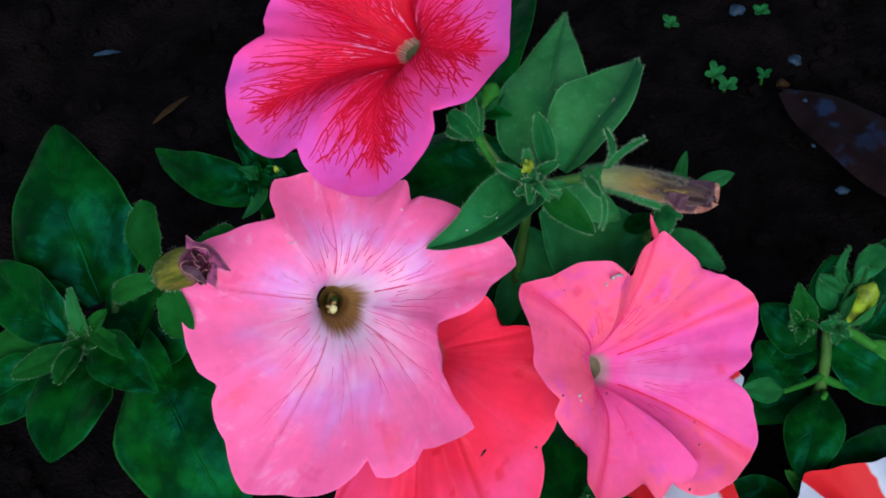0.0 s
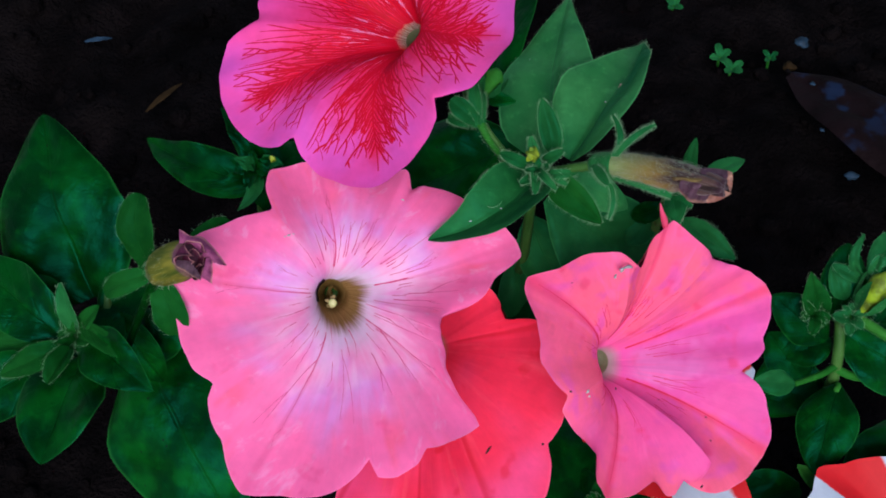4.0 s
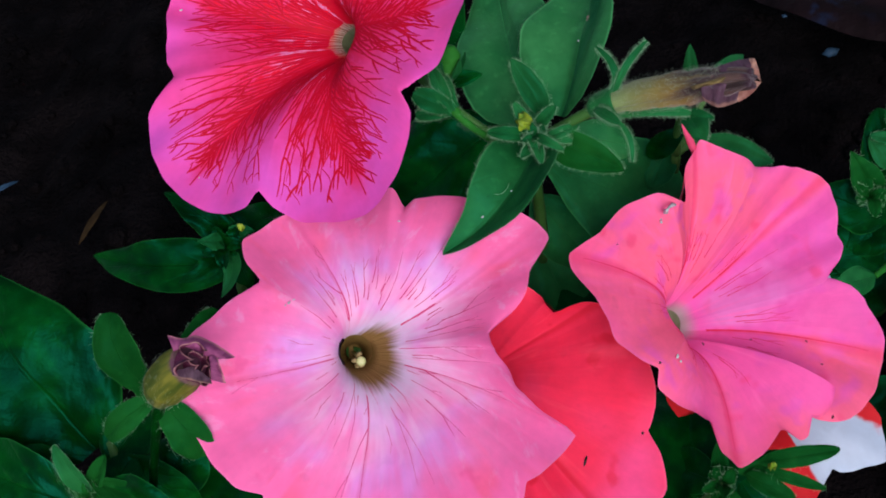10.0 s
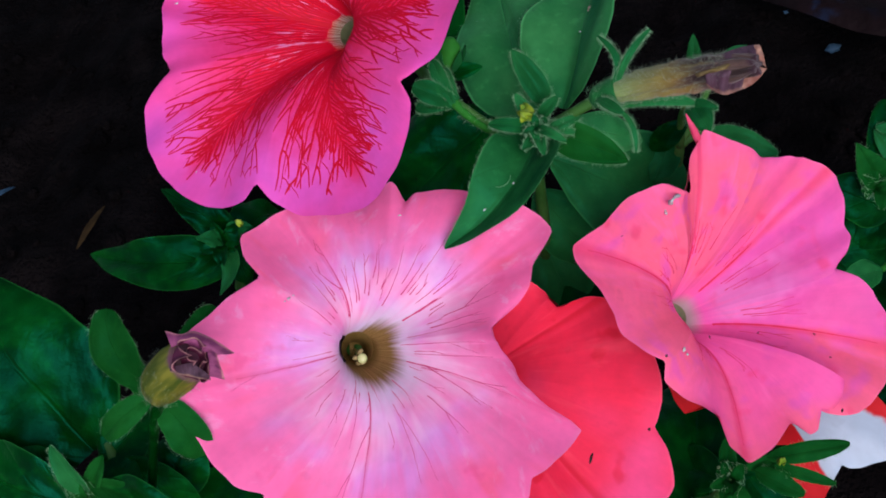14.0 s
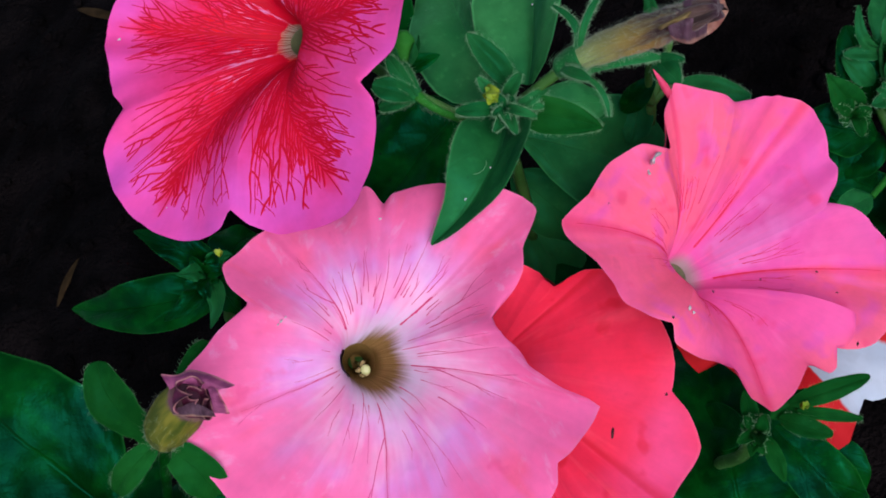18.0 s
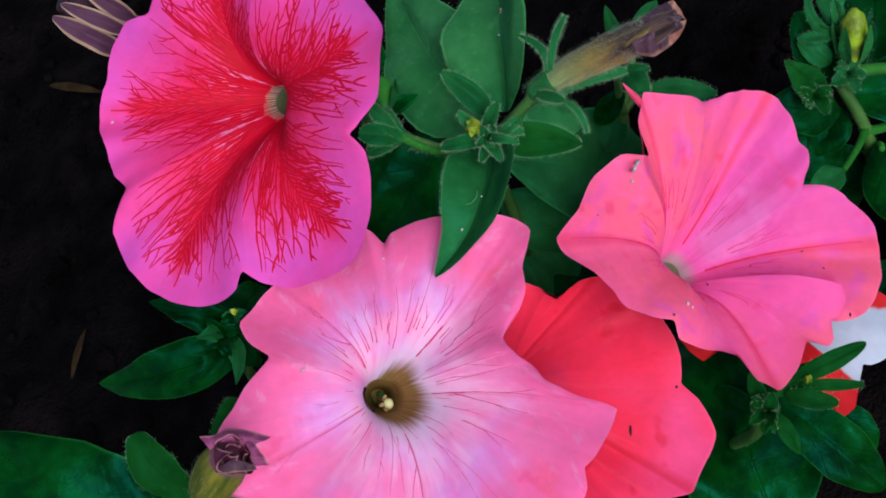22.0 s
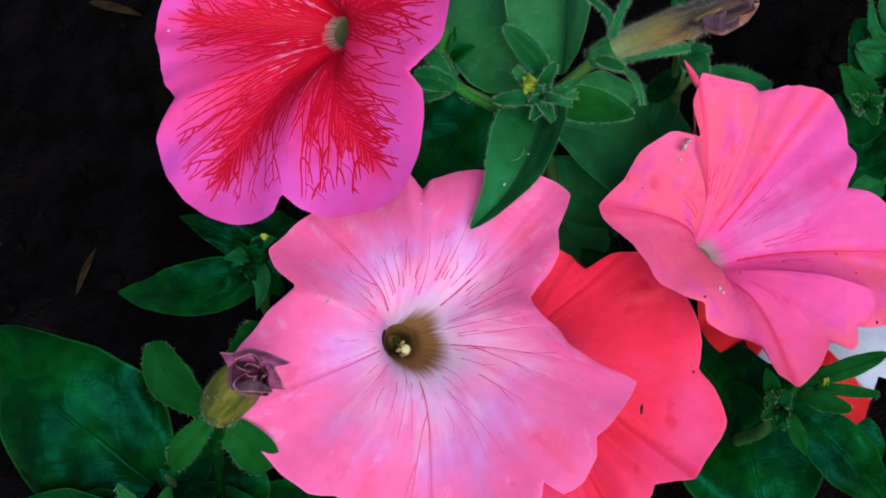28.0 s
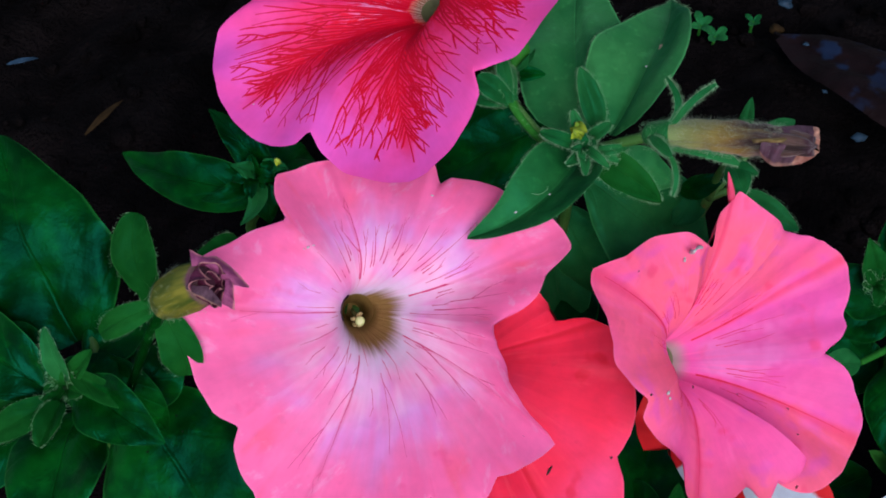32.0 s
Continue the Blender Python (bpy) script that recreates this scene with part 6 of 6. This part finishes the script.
def pebble(p, r, seed, material=M_STONE, label="small blue grey pebble on the soil"):
    rng = np.random.default_rng(seed)
    bm = bmesh.new()
    bmesh.ops.create_icosphere(bm, subdivisions=2, radius=r)
    for v in bm.verts:
        v.co *= 0.82 + 0.60 * noise.noise(v.co * (1.3 / r) + Vector((seed, 0, 0)))
        v.co.z *= 0.6
        v.co.x *= 1.3
        v.co += Vector(p)
    me = bpy.data.meshes.new("pebble")
    bm.to_mesh(me)
    bm.free()
    me.materials.append(material)
    me.polygons.foreach_set("use_smooth", [True] * len(me.polygons))
    return tagged(new("pebble", me), label, "pebble", "pebbles on the soil")


def seedling(p, size, seed):
    root = thing("seedling", "tiny bright green seedling in dark soil", "seedling", "seedlings")
    p = np.array(p) - (0, 0, 0.0055)
    tube("stem", [(p[0], p[1], -0.008), p + (0, 0, size * 0.06), p + (0.0005, 0, size * 0.14)], [0.0006, 0.0006], M_PALELEAF, root, n=6, seg=6)
    rng = np.random.default_rng(seed)
    turn = rng.uniform(0, 3)
    for i in range(4):
        g = turn + i * 1.7
        q = p + (0.0005, 0, size * 0.13)
        leaf(root, q, q + np.array((math.cos(g), math.sin(g), 0.45)) * size * rng.uniform(0.35, 0.65), size * 0.34, (0, -0.2, 1), M_LEAF, seed=seed + i, ns=10, nw=7, name="leaf", blunt=0.5, belly=0.58)
    return root


dead = litter_strip("dead_leaf", (0.0987, 0.1898, 0.0080), (0.1724, 0.1361, 0.0120), 0.028, M_DEADLEAF, "large dark dead leaf with a dull sheen lying on soil", "dead leaf", 301, 0.06)
tube("midrib", [(0.0974, 0.1928, 0.0060), (0.1201, 0.1706, 0.0135), (0.1409, 0.1560, 0.0145), (0.1708, 0.1374, 0.0120)], [0.0009, 0.0007, 0.0003], M_DEADLEAF, dead)
litter_strip("straw", (-0.1372, 0.1209, 0.0020), (-0.1274, 0.1365, 0.0040), 0.0028, M_STRAW, "bent piece of dry brown straw on the soil", "straw", 302)
litter_strip("straw", (-0.1762, 0.1481, 0.0030), (-0.1653, 0.1525, 0.0030), 0.0024, M_STONE, "short pale straw on the soil", "straw", 303)
litter_strip("straw", (-0.1261, 0.2562, 0.0030), (-0.1036, 0.2384, 0.0030), 0.004, M_STRAW, "dull brown straw on the soil", "straw", 304)
for n, (p, r) in enumerate((((0.1011, 0.2098, 0.0040), 0.0026), ((0.0742, 0.2310, 0.0040), 0.0030), ((0.1072, 0.1836, 0.0120), 0.0009), ((0.1133, 0.1607, 0.0150), 0.0008), ((0.1265, 0.1516, 0.0040), 0.0022))):
    pebble(p, r, n)
for n, (p, r) in enumerate((((0.1661, 0.1992, 0.0040), 0.0034), ((0.1663, 0.1923, 0.0040), 0.0030), ((0.1440, 0.2011, 0.0040), 0.0016))):
    pebble(p, r, 20 + n)
litter_strip("straw", (0.1590, 0.1702, 0.0030), (0.1637, 0.1805, 0.0040), 0.0018, M_STRAW, "short forked piece of dry straw on the soil", "straw", 305)
litter_strip("straw", (0.1590, 0.1702, 0.0030), (0.1660, 0.1732, 0.0040), 0.0018, M_STRAW, "short forked piece of dry straw on the soil", "straw", 306)
pebble((0.0980, 0.1972, 0.0040), 0.0024, 9, M_STRAW, "small brown clod on the soil")
for n, (p, sz) in enumerate((((0.0491, 0.2214, 0.0040), 0.008), ((0.0715, 0.1989, 0.0040), 0.009), ((0.0829, 0.2362, 0.0040), 0.008), ((0.0899, 0.2033, 0.0040), 0.006), ((0.0768, 0.1942, 0.0040), 0.009))):
    seedling(p, sz, 320 + n)


# ---- specks and shed threads on petals and leaves ----
def speck(p, n, size, material, label, seed):
    """A flat uneven crumb lying on a surface with normal n."""
    rng = np.random.default_rng(seed)
    n = unit(n)
    a = unit(np.cross(n, rng.normal(0, 1, 3)))
    b = np.cross(n, a)
    m = 7
    rad = size * rng.uniform(0.6, 1.2, m)
    long = 1.9 if size > 0.0006 else 1.2
    g = np.linspace(0, 2 * np.pi, m, endpoint=False)
    ring = [np.array(p) + a * math.cos(q) * r * long + b * math.sin(q) * r / long - n * 0.0001 for q, r in zip(g, rad)]
    top = [np.array(p) + (v - np.array(p)) * 0.6 + n * size * 0.45 for v in ring]
    verts = ring + top + [np.array(p) + n * size * 0.55]
    faces = [(j, (j + 1) % m, m + (j + 1) % m, m + j) for j in range(m)] + [(m + j, m + (j + 1) % m, 2 * m) for j in range(m)]
    return tagged(part("speck", verts, faces, material, None), label, "speck", "specks on the plants")


for n, (p, up, size) in enumerate((
        ((0.0809, 0.0231, 0.111), (-0.06, -0.83, 0.56), 0.00031),
        ((0.0883, 0.0141, 0.0984), (-0.17, -0.33, 0.93), 0.00038),
        ((0.0958, 0.0204, 0.1006), (-0.13, -0.13, 0.98), 0.00025),
        ((0.0717, -0.0017, 0.1054), (0.94, -0.0, 0.34), 0.00031),
        ((0.0818, 0.0022, 0.0971), (-0.17, -0.08, 0.98), 0.00025),
        ((0.0888, -0.0079, 0.0963), (-0.12, -0.29, 0.95), 0.00069),
        ((0.0962, -0.0143, 0.0895), (0.48, -0.42, 0.77), 0.00038),
        ((0.0961, -0.0019, 0.0896), (0.48, 0.18, 0.86), 0.00025),
        ((0.0628, -0.0109, 0.1173), (0.66, -0.38, 0.65), 0.00038),
        ((0.0938, 0.0041, 0.0896), (0.45, 0.12, 0.89), 0.00025),
        ((0.0575, 0.0114, 0.1278), (0.65, -0.69, 0.33), 0.00025),
        ((0.0431, -0.0165, 0.0854), (-0.02, -0.39, 0.92), 0.00069),
        ((0.0563, -0.0129, 0.0887), (0.1, -0.48, 0.87), 0.00044),
        ((0.0387, -0.0241, 0.1185), (-0.01, -0.02, 1.0), 0.00025))):
    speck(p, up, size, M_DEBRIS, "tiny dark speck of dirt on a petal", 400 + n)
for n, (p, up, size) in enumerate((
        ((0.0663, -0.0085, 0.1143), (0.82, -0.4, 0.41), 0.00050),
        ((0.0668, -0.0089, 0.1129), (0.81, -0.41, 0.42), 0.00038),
        ((-0.0097, 0.0046, 0.1336), (0.38, -0.49, 0.79), 0.00038),
        ((-0.0088, 0.0052, 0.1335), (0.34, -0.5, 0.79), 0.00025),
        ((-0.0105, 0.0041, 0.1335), (0.36, -0.55, 0.75), 0.00025),
        ((0.0128, 0.0226, 0.1309), (0.34, -0.04, 0.94), 0.00031),
        ((-0.0248, 0.0589, 0.1662), (0.26, -0.23, 0.94), 0.00038),
        ((-0.0249, 0.0392, 0.1632), (0.28, -0.6, 0.75), 0.00031),
        ((-0.0246, 0.0307, 0.1594), (0.28, -0.32, 0.91), 0.00025),
        ((-0.0218, 0.0226, 0.156), (0.04, -0.13, 0.99), 0.00025),
        ((0.0377, 0.0227, 0.1357), (-0.57, 0.27, 0.78), 0.00025),
        ((0.0312, 0.0187, 0.1337), (-0.47, 0.31, 0.83), 0.00031),
        ((0.0299, 0.0207, 0.1242), (0.31, -0.38, 0.87), 0.00031),
        ((0.0543, 0.0599, 0.1352), (-0.75, 0.23, 0.63), 0.00031),
        ((0.0468, 0.0671, 0.1334), (0.36, -0.05, 0.93), 0.00031),
        ((0.0306, 0.0765, 0.1262), (-0.14, 0.18, 0.97), 0.00025))):
    speck(p, up, size, M_WHITE, "tiny white fleck on a petal or leaf", 450 + n)
for n, (p, up, size) in enumerate((
        ((0.057, 0.0647, 0.1369), (-0.83, 0.24, 0.5), 0.00056),
        ((0.0567, 0.064, 0.1367), (-0.83, 0.24, 0.5), 0.00038),
        ((0.0491, 0.063, 0.1323), (0.12, -0.25, 0.96), 0.00025))):
    speck(p, up, size, M_MARK, "small dry tan flake on a green leaf", 480 + n)
root = thing("shed_skin", "curled white shed insect skin on a rose petal", "insect skin")
tube("strand", [(0.07, 0.0197, 0.1266), (0.069, 0.0181, 0.1289), (0.0682, 0.0161, 0.1305), (0.0676, 0.0185, 0.1259), (0.0667, 0.0178, 0.1253), (0.0667, 0.0166, 0.1254)], [0.00025, 0.00048, 0.00028], M_WHITE, root, n=24, seg=6, ruffle=0.0004)
root = thing("thread", "thin pale curled thread lying on a leaf", "thread")
tube("strand", [(0.0371, 0.0256, 0.1345), (0.037, 0.0244, 0.1349), (0.0365, 0.0235, 0.135), (0.0357, 0.0232, 0.1346), (0.0348, 0.0233, 0.1342), (0.0338, 0.0238, 0.1338), (0.0327, 0.0248, 0.1331), (0.0324, 0.0255, 0.133), (0.0321, 0.0261, 0.1335), (0.0322, 0.0269, 0.134), (0.0326, 0.0278, 0.1342), (0.0332, 0.0285, 0.1342)], [3.6e-05, 6e-05, 3e-05], M_HAIR, root, n=24, seg=6)


def motions():
    """Nothing but the camera moves in this still bed."""


motions()
